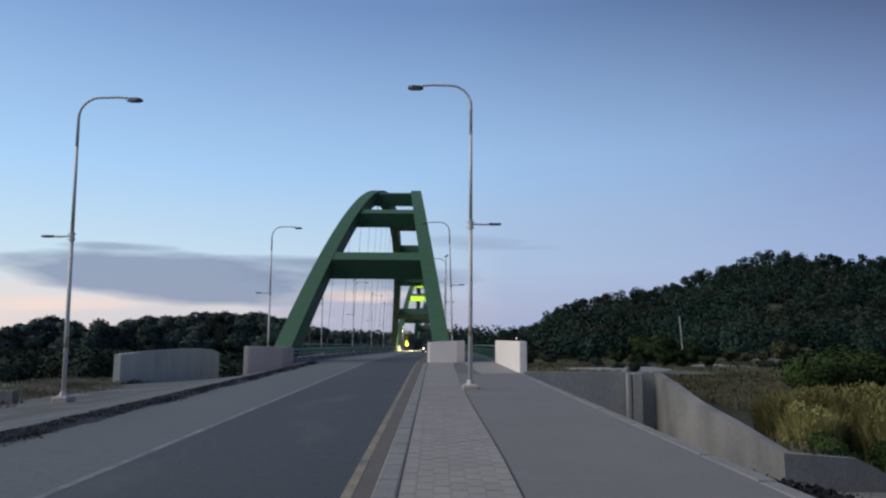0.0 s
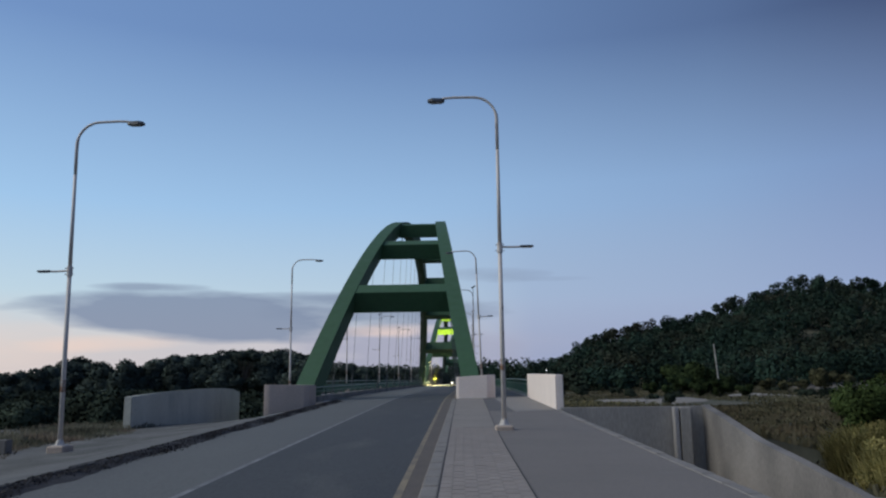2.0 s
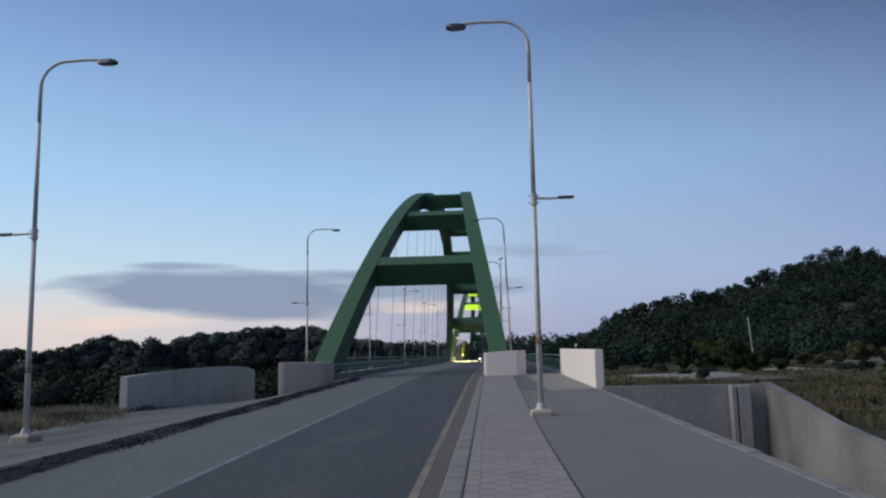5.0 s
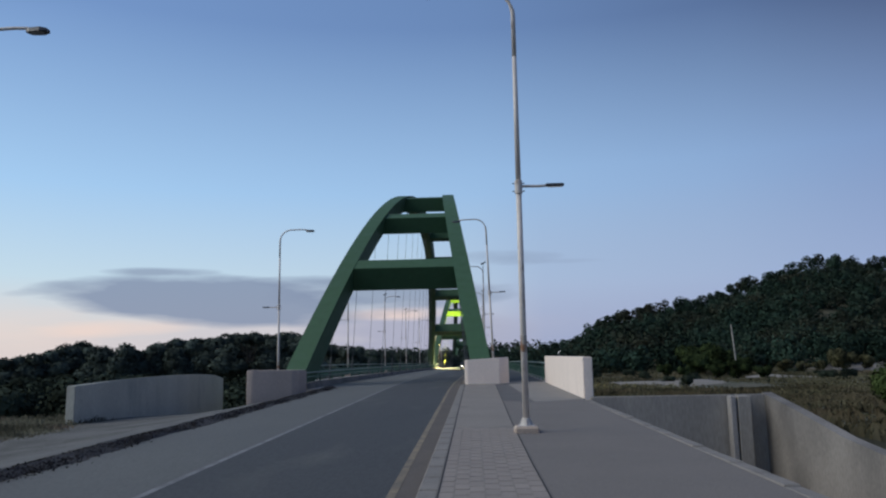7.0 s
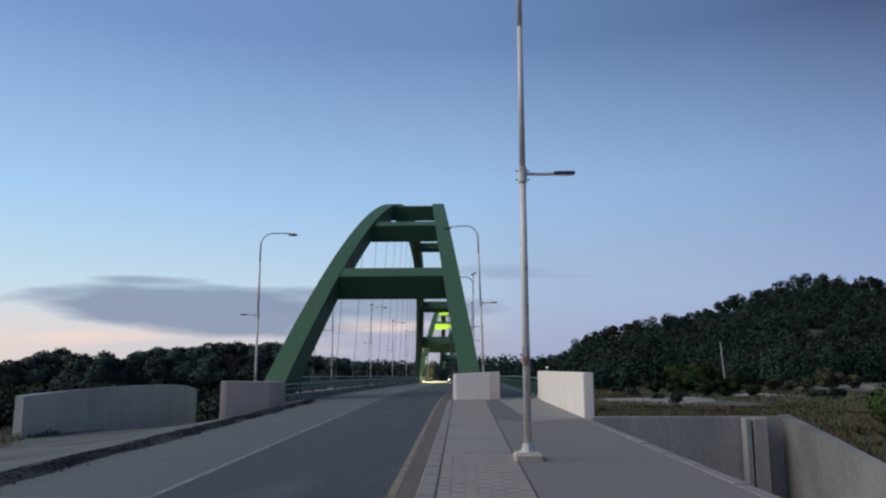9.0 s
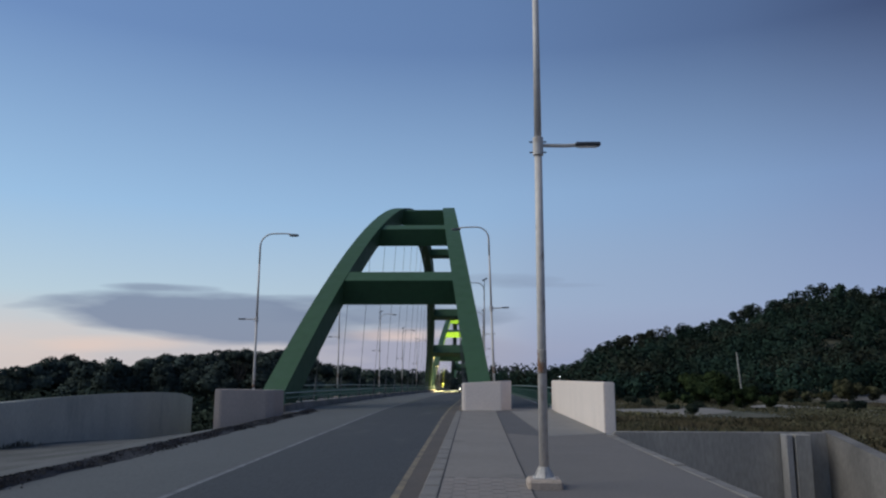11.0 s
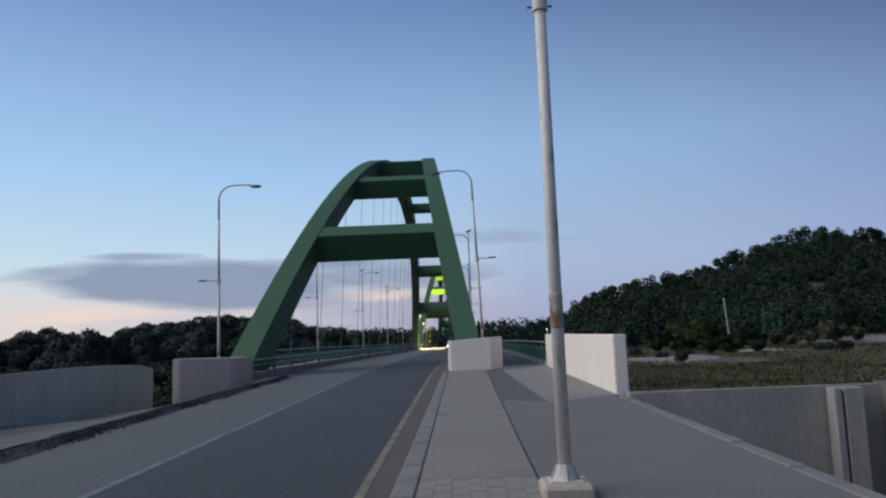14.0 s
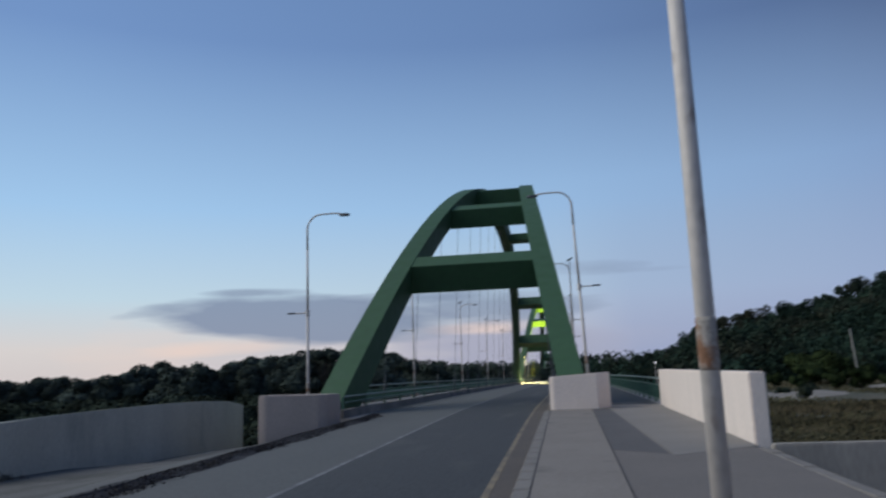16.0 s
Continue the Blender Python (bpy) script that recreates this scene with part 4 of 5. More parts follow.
def build_left_trees():
    rng = random.Random(8)
    models = [tree_model(20 + i, 10.0, 4.6 + 0.4 * (i % 3), 6500, LEAVES, 0.26, "dark bushy broadleaf tree on the far bank", 0.08 if i % 2 else 0.2) for i in range(6)]
    us = (-0.80, -0.613, -0.547, -0.464, -0.316, -0.241, -0.197, -0.094, -0.03)
    es = (0.024, 0.026, 0.043, 0.033, 0.045, 0.044, 0.031, 0.022, 0.018)
    used = set()
    for row, dist, step in ((0, 150, 0.026), (1, 168, 0.031), (2, 190, 0.034)):
        u = -0.92 + 0.01 * row
        while u < -0.02:
            d = dist + rng.uniform(-6, 6) + (70 if u > -0.22 else 0) + (40 if u > -0.13 else 0)
            e = float(np.interp(u, us, es)) * rng.uniform(0.72, 1.02) - 0.0015 * (row == 2)
            x, y = u * d, 12.3 + d
            gz = float(ground_height(x, y))
            h = (1.6 + e * d - gz) / 0.98
            s = h / 10.0
            i = rng.randrange(6)
            m = pose(x, y, gz, 0, 0, rng.uniform(0, 360))
            scale = Matrix.Diagonal((s * rng.uniform(0.95, 1.25), s * rng.uniform(0.95, 1.25), s, 1))
            if i in used:
                ob = copy_thing(models[i], m)
            else:
                ob = models[i]
                used.add(i)
            ob.matrix_basis = m @ scale
            u += step * rng.uniform(0.8, 1.2)
    tall = [tree_model(60 + i, 10.0, 3.0, 1900, LEAVES, 0.2, "tall open-crowned tree rising above the others", 0.5, True) for i in range(2)]
    for j in range(12):
        u = -0.385 + 0.0175 * j + rng.uniform(-0.006, 0.006) - (0.22 if j > 9 else 0.0)
        d = rng.uniform(150, 190)
        x, y = u * d, 12.3 + d
        gz = float(ground_height(x, y))
        s = (1.6 + (float(np.interp(u, us, es)) + rng.uniform(-0.001, 0.005)) * d - gz) / 9.8
        ob = tall[j] if j < 2 else copy_thing(tall[j % 2], pose(0, 0, 0))
        ob.matrix_basis = pose(x, y, gz, 0, 0, rng.uniform(0, 360)) @ Matrix.Scale(s, 4)


def build_hill_woods():
    """Woods over the far hill: countless crowns, one sheet of foliage."""
    rng = np.random.default_rng(5)
    pts, dirs = [], []

    def crown(count, blobs):
        p, d = crown_points(rng, count, blobs)
        pts.append(p)
        dirs.append(d)

    for _ in range(1350):
        y = rng.uniform(352, 640)
        u = rng.uniform(0.085, 0.86)
        x = u * y
        g = float(ground_height(x, y))
        if u > 0.26 and y < 385 - 60 * rng.uniform():
            continue
        h, r = rng.uniform(7, 14), rng.uniform(3.8, 7.2)
        crown(230, [((x + rng.normal() * r * 0.4, y + rng.normal() * r * 0.4, g + h * f), r * q) for f, q in ((0.25, 0.95), (0.5, 1.0), (0.8, 0.7))])
    # taller single trees whose round heads stand out along the ridge
    for _ in range(190):
        y, u = rng.uniform(545, 625), rng.uniform(0.09, 0.86)
        x = u * y
        g = float(ground_height(x, y))
        h, r = rng.uniform(12, 18.5), rng.uniform(2.6, 4.6)
        crown(210, [((x + rng.normal() * r * 0.5, y, g + h - r * f), r * q) for f, q in ((0.2, 0.75), (0.8, 1.0), (1.6, 0.6))])
    me = foliage("hill_woods", rng, (np.concatenate(pts), np.concatenate(dirs)), 0.9, LEAVES_HILL)
    tagged(new("hill_woods", me), "dark green dense woods covering a low hill", "woods", kind="stuff")


def build_far_trees():
    rng = np.random.default_rng(9)
    pts, dirs = [], []
    for _ in range(420):
        u = rng.uniform(-0.25, 0.13)
        y = rng.uniform(420, 640)
        x, h, r = u * y, rng.uniform(10, 17) + (4 if u > -0.02 else 0), rng.uniform(4, 7)
        p, d = crown_points(rng, 110, [((x, y, -4.6 + h * f), r * q) for f, q in ((0.3, 1.0), (0.6, 0.9), (0.85, 0.5))])
        pts.append(p)
        dirs.append(d)
    me = foliage("distant_trees", rng, (np.concatenate(pts), np.concatenate(dirs)), 1.0, LEAVES_HILL)
    tagged(new("distant_trees", me), "dark distant belt of trees beyond the bridge", "woods", kind="stuff")


def bush_model(name, seed, height, spread, leaves, mat, clump, label, cat):
    rng = np.random.default_rng(seed)
    bush = empty(name, label, cat, "bushes of the river plain")
    bm = bmesh.new()
    blobs = []
    for i in range(8):
        a, q = rng.uniform(0, math.tau), rng.uniform(0.1, 0.7) * spread
        z = height * rng.uniform(0.2, 0.72)
        c = (math.cos(a) * q, math.sin(a) * q, z)
        blobs.append((c, spread * rng.uniform(0.3, 0.45)))
        add_tube(bm, [(0, 0, -0.3), (c[0] * 0.4, c[1] * 0.4, z * 0.5), c], [0.06, 0.04, 0.015], 5)
    part("stems", bm, BARK, bush)
    crown = new("crown", foliage("crown", rng, crown_points(rng, leaves, blobs), clump, mat))
    crown.parent = bush
    return bush


def reed_model(seed, height, spread, blades):
    """A tall clump of yellowing reed: arching blades."""
    rng = np.random.default_rng(seed)
    clump = empty("reed_clump", "tall yellow-green reed clump with arching leaves", "reeds", "reed clumps beside the drain")
    verts, faces = [], []
    for i in range(blades):
        a, q = rng.uniform(0, math.tau), spread * math.sqrt(rng.uniform()) * 0.75
        x, y = math.cos(a) * q, math.sin(a) * q
        h = height * rng.uniform(0.45, 1.0) * (1 - 0.35 * (q / spread) ** 2)
        b = a + rng.normal() * 0.9
        bend = rng.uniform(0.1, 0.42) * h
        w = rng.uniform(0.03, 0.07)
        k = len(verts)
        for t in (0, 0.4, 0.75, 1.0):
            cx, cy = x + math.cos(b) * bend * t * t, y + math.sin(b) * bend * t * t
            cz = h * (t - 0.18 * t ** 3)
            ww = w * (1 - 0.85 * t)
            verts += [(cx - math.sin(b) * ww, cy + math.cos(b) * ww, cz), (cx + math.sin(b) * ww, cy - math.cos(b) * ww, cz)]
        faces += [(k + 2 * j, k + 2 * j + 1, k + 2 * j + 3, k + 2 * j + 2) for j in range(3)]
    fuzz = leaf_cards(rng, crown_points(rng, 6500, [((math.cos(k * 1.3) * spread * 0.42, math.sin(k * 1.3) * spread * 0.42, height * (0.25 + 0.09 * k)), spread * (0.62 - 0.06 * k)) for k in range(6)])[0], 0.075)
    k0 = len(verts)
    verts += fuzz.tolist()
    faces += [tuple(k0 + 4 * i + j for j in range(4)) for i in range(len(fuzz) // 4)]
    ob = sheet("foliage", verts, faces, REED)
    ob.parent = clump
    tagged(ob, kind="stuff")
    return clump


def put(ob, x, y, s=1.0, turn=0.0, lift=-0.1):
    ob.matrix_basis = pose(x, y, float(ground_height(x, y)) + lift, 0, 0, turn) @ Matrix.Scale(s, 4)
    return ob


SAND = ((50, 216, 17, 17), (96, 262, 13, 10), (182, 352, 42, 30))


def build_plain():
    rng = random.Random(12)
    reed = reed_model(3, 4.6, 2.2, 1500)
    put(reed, 12.4, 28.6, 0.62)
    for x, y, s in ((13.9, 28.2, 0.72), (15.3, 29.4, 0.82), (13.3, 30.6, 0.62), (16.8, 28.2, 0.9), (14.8, 26.8, 0.72), (17.8, 30.2, 0.9), (12.2, 26.9, 0.5), (16.2, 26.2, 0.75)):
        put(copy_thing(reed, pose(0, 0, 0)), x, y, s, rng.uniform(0, 360))
    green = bush_model("bush", 31, 4.2, 3.2, 7000, LEAVES_BUSH, 0.12, "rounded green bush standing among reeds", "bush")
    put(green, 38.0, 78.0, 1.6)
    for x, y, s in ((44, 80, 1.75), (41, 85, 1.5), (48, 86, 1.6), (12.3, 25.6, 0.3), (13.6, 25.4, 0.34), (14.9, 25.3, 0.36)):
        put(copy_thing(green, pose(0, 0, 0)), x, y, s, rng.uniform(0, 360))
    scrub = bush_model("scrub_bush", 41, 2.6, 2.6, 4500, SCRUB_LEAVES, 0.125, "low dark scrub bush on the plain", "bush")
    put(scrub, 97, 229, 1.2)
    for _ in range(26):
        y = rng.uniform(190, 390)
        put(copy_thing(scrub, pose(0, 0, 0)), y * rng.uniform(0.08, 0.72), y, rng.uniform(0.35, 0.95) * (1 + y / 500), rng.uniform(0, 360))
    for x, y, s in ((27, 250, 1.6), (20, 245, 1.5), (100, 225, 1.3)):
        put(copy_thing(scrub, pose(0, 0, 0)), x, y, s, rng.uniform(0, 360))
    for _ in range(60):
        u, d = rng.uniform(-0.85, -0.27), rng.uniform(66, 120)
        put(copy_thing(scrub, pose(0, 0, 0)), u * d, 12 + d, rng.uniform(1.5, 2.3), rng.uniform(0, 360))
    for x, y in ((-18.5, 63.0), (-20.0, 66.0), (-17.6, 66.5), (-22.5, 69.0), (-19.2, 70.5), (-21.5, 63.5)):
        put(copy_thing(scrub, pose(0, 0, 0)), x, y, 1.5, rng.uniform(0, 360), 0.0)
    for _ in range(16):
        put(copy_thing(scrub, pose(0, 0, 0)), rng.uniform(-34, -15.5), rng.uniform(50, 58), rng.uniform(0.5, 0.9), rng.uniform(0, 360))
    # dry grass over the bank and the plain
    g = np.random.default_rng(6)
    n = 95000
    y = 12 + 150 * g.uniform(size=n) ** 1.7
    x = 10.9 + (8 + 0.62 * y) * g.uniform(size=n) ** 1.2
    patch = np.sin(x * 0.31 + 2 * np.sin(y * 0.13)) * np.cos(y * 0.27 + np.sin(x * 0.2)) + g.normal(size=n) * 0.5
    keep = patch > -0.25
    behind = (g.uniform(size=n) < 0.12)
    x = np.where(behind, 4.8 + 7 * g.uniform(size=n), x)
    y = np.where(behind, 39 + 22 * g.uniform(size=n), y)
    keep |= behind
    x, y = x[keep], y[keep]
    z = ground_height(x, y)
    h = g.uniform(0.12, 0.42, len(x)) * (1 + y / 120)
    a = g.uniform(-1.5, 1.5, len(x))
    w = 0.05 + 0.0016 * y
    lean = g.normal(size=(len(x), 2)) * 0.35 * h[:, None]
    p0 = np.stack([x - np.cos(a) * w, y - np.sin(a) * w, z - 0.05], 1)
    p1 = np.stack([x + np.cos(a) * w, y + np.sin(a) * w, z - 0.05], 1)
    p2 = np.stack([x + np.cos(a) * w * 0.4 + lean[:, 0], y + np.sin(a) * w * 0.4 + lean[:, 1], z + h], 1)
    p3 = np.stack([x - np.cos(a) * w * 0.4 + lean[:, 0], y - np.sin(a) * w * 0.4 + lean[:, 1], z + h], 1)
    quads = np.stack([p0, p1, p2, p3], 1).reshape(-1, 3)
    out = g.normal(size=(len(x), 3)) * 0.25 + (-0.1, -0.4, 0.8)
    out /= np.linalg.norm(out, axis=1)[:, None]
    tagged(new("dry_grass", cards_mesh("dry_grass", quads, DRY_GRASS, out)), "dry brown grass tufts over the river bank", "grass", kind="stuff")
    # low scrub and weeds over the whole plain, denser in drifts
    n = 170000
    y = 46 + 340 * g.uniform(size=n) ** 1.3
    x = y * g.uniform(0.02, 0.80, n) + 4
    drift = np.sin(x * 0.09 + 2.1 * np.sin(y * 0.031)) * np.cos(y * 0.063 + 1.4 * np.sin(x * 0.047)) + 0.45 * np.sin(x * 0.37 + y * 0.21)
    keep = drift + g.normal(size=n) * 0.35 > -0.35
    x, y, drift = x[keep], y[keep], drift[keep]
    bare = np.zeros(len(x))
    for cx, cy, rx, ry in SAND:
        bare = np.maximum(bare, 1.3 - np.hypot((x - cx) / rx, (y - cy + 14) / (ry + 16)))
    clear = bare + g.normal(size=len(x)) * 0.08 < 0.22
    x, y, drift = x[clear], y[clear], drift[clear]
    z = ground_height(x, y) + g.uniform(0, 1, len(x)) * (0.25 + 0.9 * np.clip(drift, 0, 1))
    size = (0.10 + 0.0012 * y)[:, None]
    out = g.normal(size=(len(x), 3)) * 0.3 + (-0.1, -0.35, 0.8)
    out /= np.linalg.norm(out, axis=1)[:, None]
    me = foliage("plain_scrub", g, (np.stack([x, y, z], 1), out), size, PLAIN_LEAVES)
    tagged(new("plain_scrub", me), "olive-brown low scrub and weeds covering the plain", "scrub", kind="stuff")
    # thickets and small trees along the foot of the woods
    thicket = bush_model("thicket", 47, 6.0, 4.0, 3000, THICKET_LEAVES, 0.3, "dark green thicket before the woods", "bush")
    put(thicket, 84, 292, 2.0)
    for x, y, s in ((76, 288, 1.5), (90, 296, 1.7), (66, 290, 0.9), (97, 300, 1.3), (80, 300, 2.2), (75.6, 240, 1.2), (70, 243, 0.9), (85, 247, 0.8), (66, 262, 0.7)):
        put(copy_thing(thicket, pose(0, 0, 0)), x, y, s, rng.uniform(0, 360))
    pale = bush_model("small_tree", 48, 7.0, 4.4, 3000, REED_OLIVE, 0.3, "round olive-green small tree on the plain", "tree")
    put(pale, 152, 340, 1.6)
    for x, y, s in ((163, 344, 1.1), (143, 342, 0.8), (119, 318, 1.0), (128, 322, 0.8), (186, 352, 1.0)):
        put(copy_thing(pale, pose(0, 0, 0)), x, y, s, rng.uniform(0, 360))
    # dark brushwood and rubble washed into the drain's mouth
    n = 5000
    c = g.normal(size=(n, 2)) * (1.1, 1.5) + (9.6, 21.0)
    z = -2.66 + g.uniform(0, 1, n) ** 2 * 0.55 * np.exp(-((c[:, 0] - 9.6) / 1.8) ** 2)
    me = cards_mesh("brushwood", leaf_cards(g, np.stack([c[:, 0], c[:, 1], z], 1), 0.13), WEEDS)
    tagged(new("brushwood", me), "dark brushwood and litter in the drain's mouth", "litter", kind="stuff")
    # pale bare sand on the plain
    for cx, cy, rx, ry in SAND:
        verts, faces = [(cx, cy, float(ground_height(cx, cy)) + 0.45)], []
        for ring in (0.4, 0.75, 1.0):
            for i in range(40):
                q = math.tau * i / 40
                k = ring * (1 + 0.16 * math.sin(3 * q + cx) + 0.08 * math.sin(7 * q + cy))
                px, py = cx + rx * k * math.cos(q), cy + ry * k * math.sin(q)
                verts.append((px, py, float(ground_height(px, py)) + 0.5 - 0.5 * ring ** 4))
        faces += [(0, 1 + i, 1 + (i + 1) % 40) for i in range(40)]
        for r0 in (1, 41):
            faces += [(r0 + i, r0 + 40 + i, r0 + 40 + (i + 1) % 40, r0 + (i + 1) % 40) for i in range(40)]
        tagged(sheet("sand_patch", verts, faces, DIRT_TRACK), "pale bare sand on the river plain", "bare ground", kind="structure")
    pole = empty("utility_pole", "pale leaning timber utility pole before the woods", "utility pole", at=(77.6, 246, -4.7))
    part("shaft", tube([(0, 0, -0.5), (-1.1, 0, 16.6)], [0.28, 0.2], 10), POLE_WOOD, pole)


# ---------------------------------------------------------------- floodlights, car
def build_floodlights():
    y0 = BASE_Y + PITCH
    for x, dy in ((-9.4, 18.0), (-1.6, 18.0), (-10.3, 31.0), (-0.7, 31.0)):
        y = y0 + dy
        z = walk_z(y) + 0.6
        f = empty("floodlight", "yellow lit floodlight at the arch's side", "floodlight", "floodlights of the second arch", at=(x, y, z))
        part("housing", box((-0.22, -0.12, -0.2), (0.22, 0.12, 0.12), 0.02), LUMINAIRE, f)
        part("stand", box((-0.05, -0.05, -0.45), (0.05, 0.05, -0.2)), LUMINAIRE, f)
        part("glass", box((-0.18, -0.10, 0.125), (0.18, 0.10, 0.14)), FLOOD, f, "glowing yellow glass")
        lamp = new("flood_beam", bpy.data.lights.new("flood_beam", "SPOT"))
        lamp.data.energy, lamp.data.color, lamp.data.spot_size, lamp.data.spot_blend, lamp.data.shadow_soft_size = 46000, (1.0, 0.93, 0.09), radians(75), 0.4, 0.2
        lamp.matrix_world = look((x, y, z + 0.25), (XC + (x - XC) * 0.3, y + 9, z + 14))
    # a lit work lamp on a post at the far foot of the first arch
    x, y, z = -9.7, y0 - 2.0, walk_z(y0)
    post = empty("post_light", "lit yellow floodlight on a thin post beside the bridge road", "floodlight", at=(x, y, z))
    part("post", tube([(0, 0, -0.1), (0, 0, 5.5)], [0.05, 0.04], 8), LUMINAIRE, post)
    part("housing", box((-0.2, -0.2, 5.5), (0.25, 0.2, 5.7), 0.02), LUMINAIRE, post)
    part("glass", box((-0.16, -0.16, 5.48), (0.21, 0.16, 5.495)), FLOOD, post, "glowing yellow glass")
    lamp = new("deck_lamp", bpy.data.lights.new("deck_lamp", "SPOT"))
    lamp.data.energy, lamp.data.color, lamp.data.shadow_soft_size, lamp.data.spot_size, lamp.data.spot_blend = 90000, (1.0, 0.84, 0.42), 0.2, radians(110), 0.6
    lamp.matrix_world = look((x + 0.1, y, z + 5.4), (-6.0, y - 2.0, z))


def build_car():
    car = empty("car", "dark car with headlights lit on the bridge", "car", at=(-2.6, 148, road_z(148) + 0.01))
    bm = bmesh.new()
    prof = [(-2.1, 0.35), (-2.15, 0.7), (-1.2, 0.9), (-0.6, 1.4), (1.0, 1.45), (1.8, 0.95), (2.1, 0.85), (2.1, 0.35)]
    rings = [[bm.verts.new((sx * (0.85 if z < 1 else 0.66), y, z)) for y, z in prof] for sx in (-1, 1)]
    n = len(prof)
    for j in range(n):
        bm.faces.new((rings[0][j], rings[0][(j + 1) % n], rings[1][(j + 1) % n], rings[1][j]))
    bm.faces.new(rings[0][::-1])
    bm.faces.new(rings[1])
    bmesh.ops.bevel(bm, geom=bm.edges[:], offset=0.05, segments=2, affect="EDGES")
    body = part("body", bm, CAR_PAINT, car)
    part("windscreen", add_prism(bmesh.new(), [(-0.6, -1.16), (0.6, -1.16), (0.56, -0.72), (-0.56, -0.72)], lambda x, y: 0.9, lambda x, y: 0.97 + (y + 1.2) * 0.82), WINDOW_GLASS, body)
    for x in (-0.62, 0.62):
        part("headlight", tube([(x, -2.12, 0.66), (x, -2.19, 0.66)], 0.085, 14), HEADLIGHT, car, "lit headlight")
    for x in (-0.78, 0.78):
        for y in (-1.3, 1.3):
            wheel = part("wheel", tube([(x - 0.1, y, 0.32), (x + 0.1, y, 0.32)], 0.32, 20), RUBBER, car)
            part("rim", tube([(x - 0.11, y, 0.32), (x + 0.11, y, 0.32)], 0.19, 14), GALV, wheel)



def build_far_things():
    hut = empty("hut", "small whitewashed hut on the far bank", "hut", at=(-28.5, 165, -4.7))
    part("wall", box((-2.2, -1.6, 0), (2.2, 1.6, 3.4), 0.05), WHITEWASH, hut)
    part("roof", prism([(-2.5, -1.9), (2.5, -1.9), (2.5, 1.9), (-2.5, 1.9)], 3.4, lambda x, y: 3.75 - 0.12 * y), TIN, hut, "grey tin roof")
    part("door", box((-0.5, -1.66, 0), (0.4, -1.605, 2.0)), BARK, hut)
    lamp = empty("yard_lamp", "lit white lamp on a distant post", "lamp", at=(26.3, 269, -4.6))
    part("post", tube([(0, 0, -0.3), (0, 0, 9.4)], [0.12, 0.08], 8), GALV, lamp)
    part("bulb", tube([(-0.35, 0, 9.35), (0.35, 0, 9.4)], 0.045, 10), BULB, lamp, "glowing white lamp head")


build_far_things()
build_bridge()
build_railings()
build_lamps()
build_pole_floodlights()
build_left_trees()
build_hill_woods()
build_far_trees()
build_plain()
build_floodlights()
build_car()


# ---------------------------------------------------------------- paving pieces
def build_pavers():
    strip = empty("paved_strip", "strip of grey concrete paving blocks between kerb and footway", "paving", kind="structure")
    base = bpy.data.meshes.new("paver")
    bm = box((-0.5, -0.5, -0.06), (0.5, 0.5, 0.0))
    for v in bm.verts:
        if v.co.z > -0.01:
            v.co.x *= 0.985
            v.co.y *= 0.996
    bm.to_mesh(base)
    bm.free()
    base.materials.append(PAVER)
    rng = random.Random(4)
    cols, length = 7, 0.40
    rest_v, rest_f = [], []
    y = 3.2
    while y < 27.7:
        l, r = strip_x(y), strip_right(y)
        w = (r - l) / cols
        for c in range(cols):
            yy = y + (0.2 if c % 2 else 0.0)
            dz = rng.uniform(-0.001, 0.001)
            cx = l + (c + 0.5) * w
            if y < 20.0:
                ob = new("paver", base)
                ob.parent = strip
                ob.matrix_local = Matrix.Translation((cx, yy, walk_z(yy) + 0.006 + dz)) @ pose(0, 0, 0, 0, 0, 0.6 + rng.uniform(-0.15, 0.15)) @ Matrix.Diagonal((w - 0.004, length - 0.001, 1, 1))
            else:
                k = len(rest_v)
                hw, hl, zt = w / 2 - 0.005, length / 2 - 0.002, walk_z(yy) + 0.006 + dz
                rest_v += [(cx - hw, yy - hl, zt), (cx + hw, yy - hl, zt), (cx + hw, yy + hl, zt), (cx - hw, yy + hl, zt),
                           (cx - hw, yy - hl, zt - 0.05), (cx + hw, yy - hl, zt - 0.05), (cx + hw, yy + hl, zt - 0.05), (cx - hw, yy + hl, zt - 0.05)]
                rest_f += [tuple(k + i for i in q) for q in ((0, 1, 2, 3), (0, 4, 5, 1), (1, 5, 6, 2), (2, 6, 7, 3), (3, 7, 4, 0))]
        y += length
    ob = sheet("pavers_beyond", rest_v, rest_f, PAVER)
    ob.parent = strip
    tagged(ob, kind="stuff")


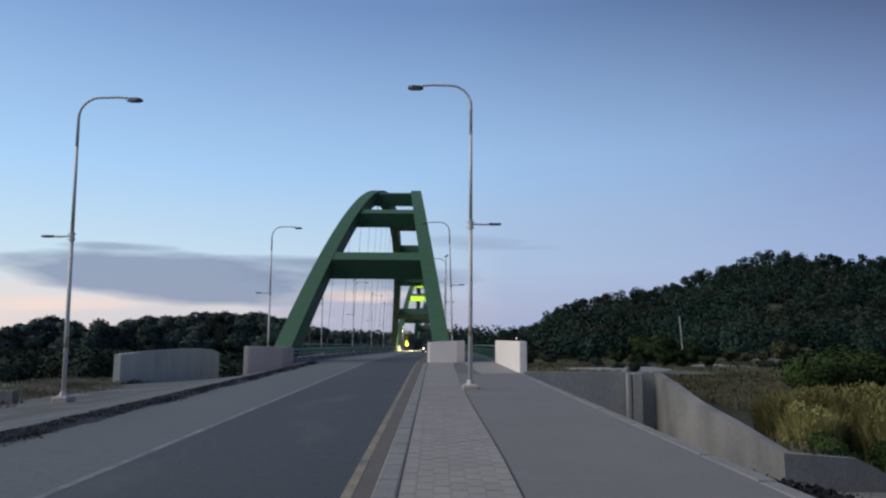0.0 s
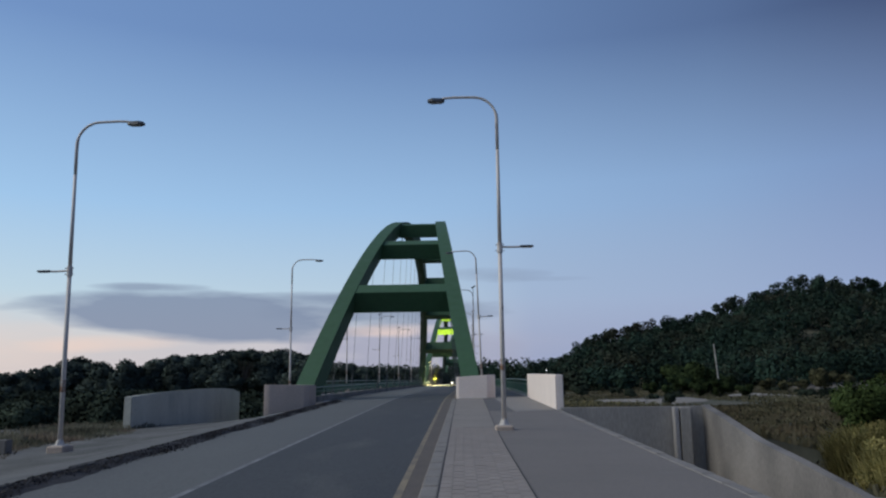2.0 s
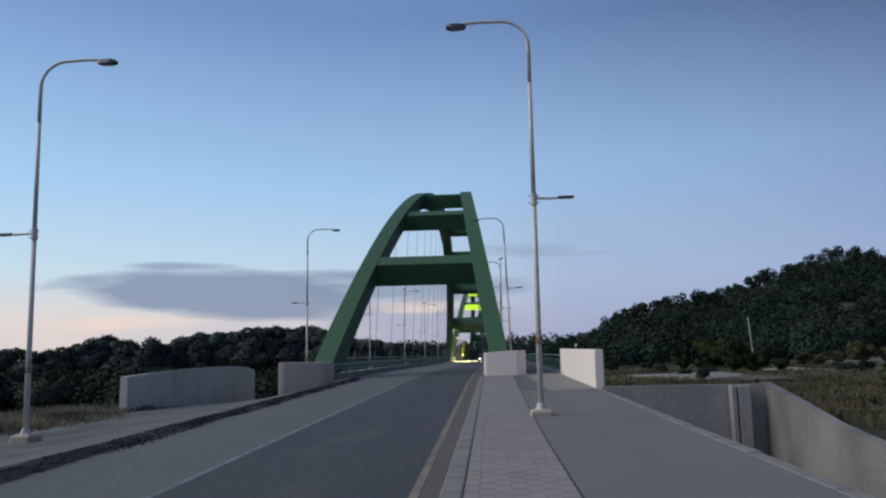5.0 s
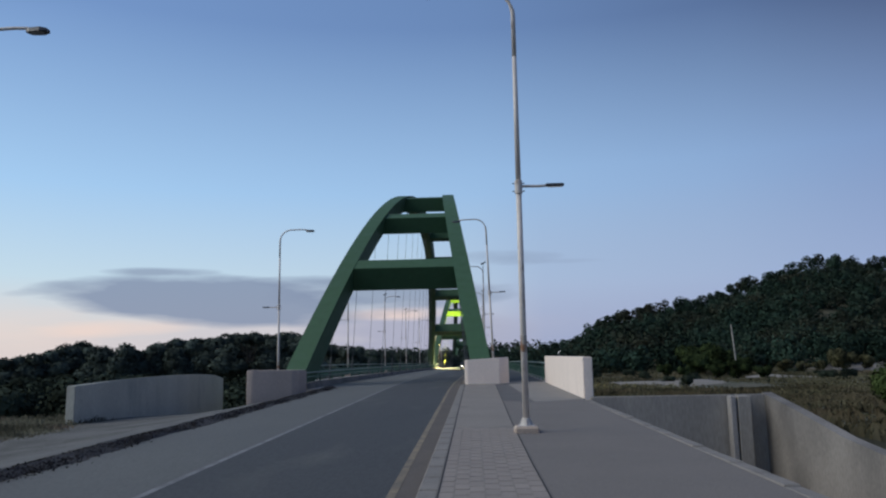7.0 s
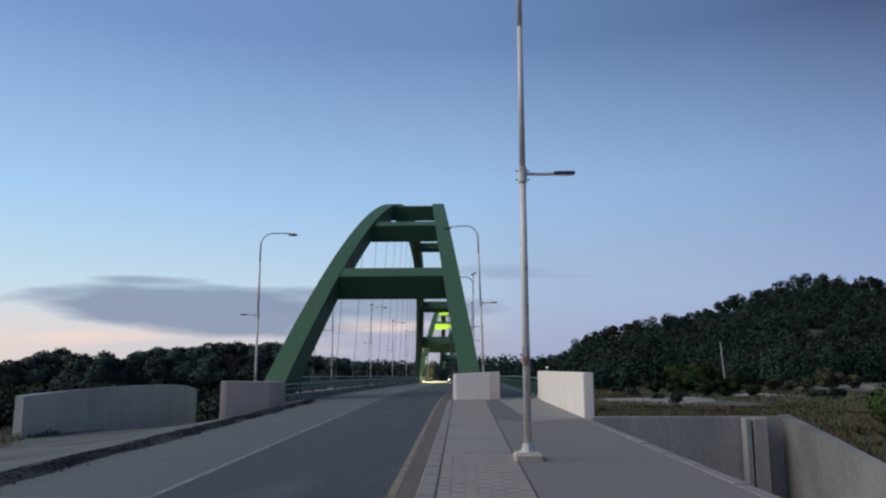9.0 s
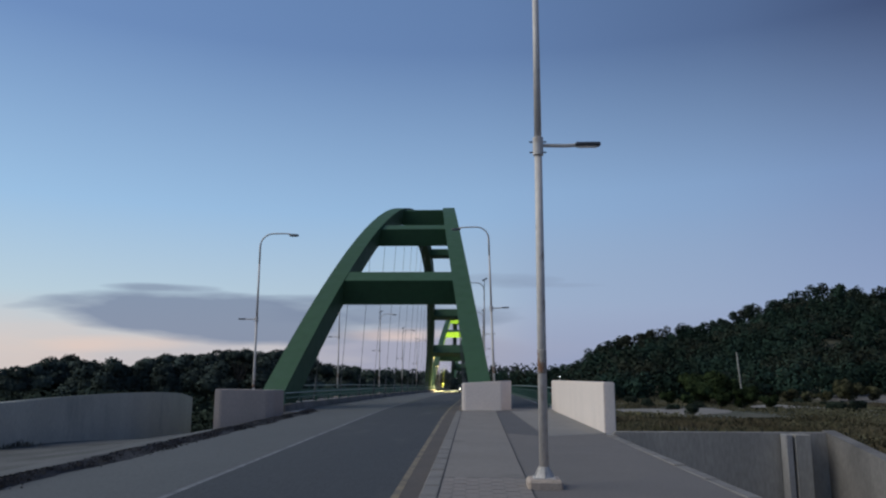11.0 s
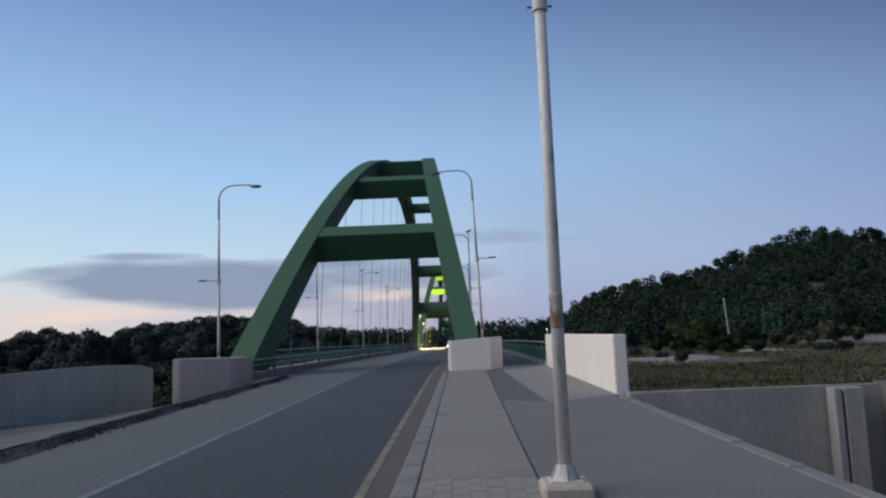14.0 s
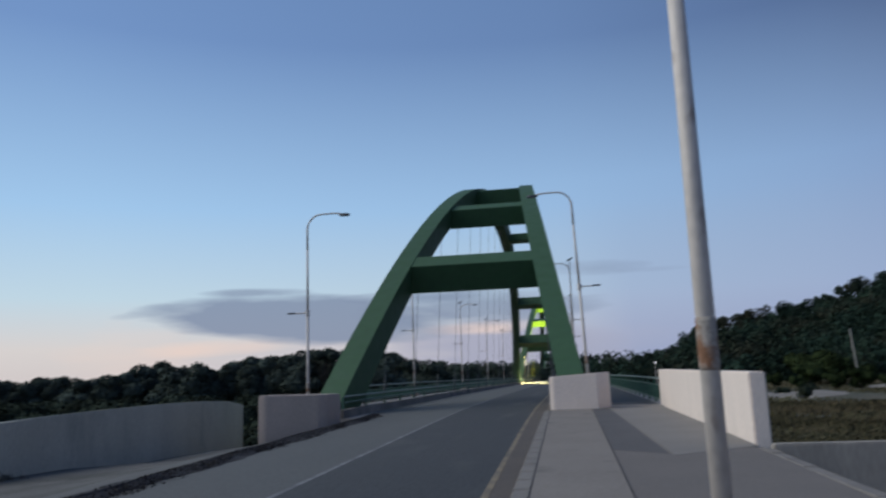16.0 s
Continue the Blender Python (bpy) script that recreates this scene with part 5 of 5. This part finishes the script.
def build_kerb_weeds():
    """Weeds, leaves and clods along the far kerb."""
    g = np.random.default_rng(17)
    n = 15000
    y = g.uniform(-2, 56, n)
    x = -7.0 - 0.042 * (y - 15) + g.normal(size=n) * (0.13 + 0.05 * np.sin(y * 0.6)) + 0.06 + 0.07 * np.sin(y * 1.7)
    z = 0.01 * y - 0.33 + g.uniform(0.0, 0.16, n) * np.clip(1 - np.abs(x + 7.0 + 0.042 * (y - 15)) * 2, 0.15, 1)
    out = g.normal(size=(n, 3)) * 0.3 + (0.1, -0.4, 0.8)
    out /= np.linalg.norm(out, axis=1)[:, None]
    me = foliage("kerb_weeds", g, (np.stack([x, y, z], 1), out), 0.03, WEEDS)
    tagged(new("kerb_weeds", me), "dark weeds and litter along the far kerb", "weeds", kind="stuff")


def build_verge_grass():
    """Thin grass and fallen leaves along the back of the verge."""
    g = np.random.default_rng(23)
    n = 26000
    y = g.uniform(6, 40, n)
    back = 5.4 + 3.2 * g.uniform(size=n) + 0.6 * np.sin(y * 0.7) + 1.2 * np.abs(g.normal(size=n))
    x = -7.22 - 0.042 * (y - 15) - back
    base = np.interp(back, [4.0, 6.5, 10.0, 15.0], [-0.38, -0.46, -0.50, -0.58]) + np.array([road_z(v) for v in y])
    h = g.uniform(0.06, 0.30, n) * np.clip((back - 5.0) / 2.5, 0.25, 1.0)
    a = g.uniform(-1.5, 1.5, n)
    w = 0.03
    lean = g.normal(size=(n, 2)) * 0.4 * h[:, None]
    quads = np.stack([np.stack([x - np.cos(a) * w, y - np.sin(a) * w, base - 0.04], 1), np.stack([x + np.cos(a) * w, y + np.sin(a) * w, base - 0.04], 1),
                      np.stack([x + np.cos(a) * w * 0.4 + lean[:, 0], y + lean[:, 1], base + h], 1), np.stack([x - np.cos(a) * w * 0.4 + lean[:, 0], y + lean[:, 1], base + h], 1)], 1).reshape(-1, 3)
    out = g.normal(size=(n, 3)) * 0.25 + (0.1, -0.4, 0.8)
    out /= np.linalg.norm(out, axis=1)[:, None]
    tagged(new("verge_grass", cards_mesh("verge_grass", quads, VERGE_BLADES, out)), "thin dull grass along the back of the verge", "grass", kind="stuff")


build_kerb_weeds()
build_verge_grass()
build_kerbs()
build_pavers()
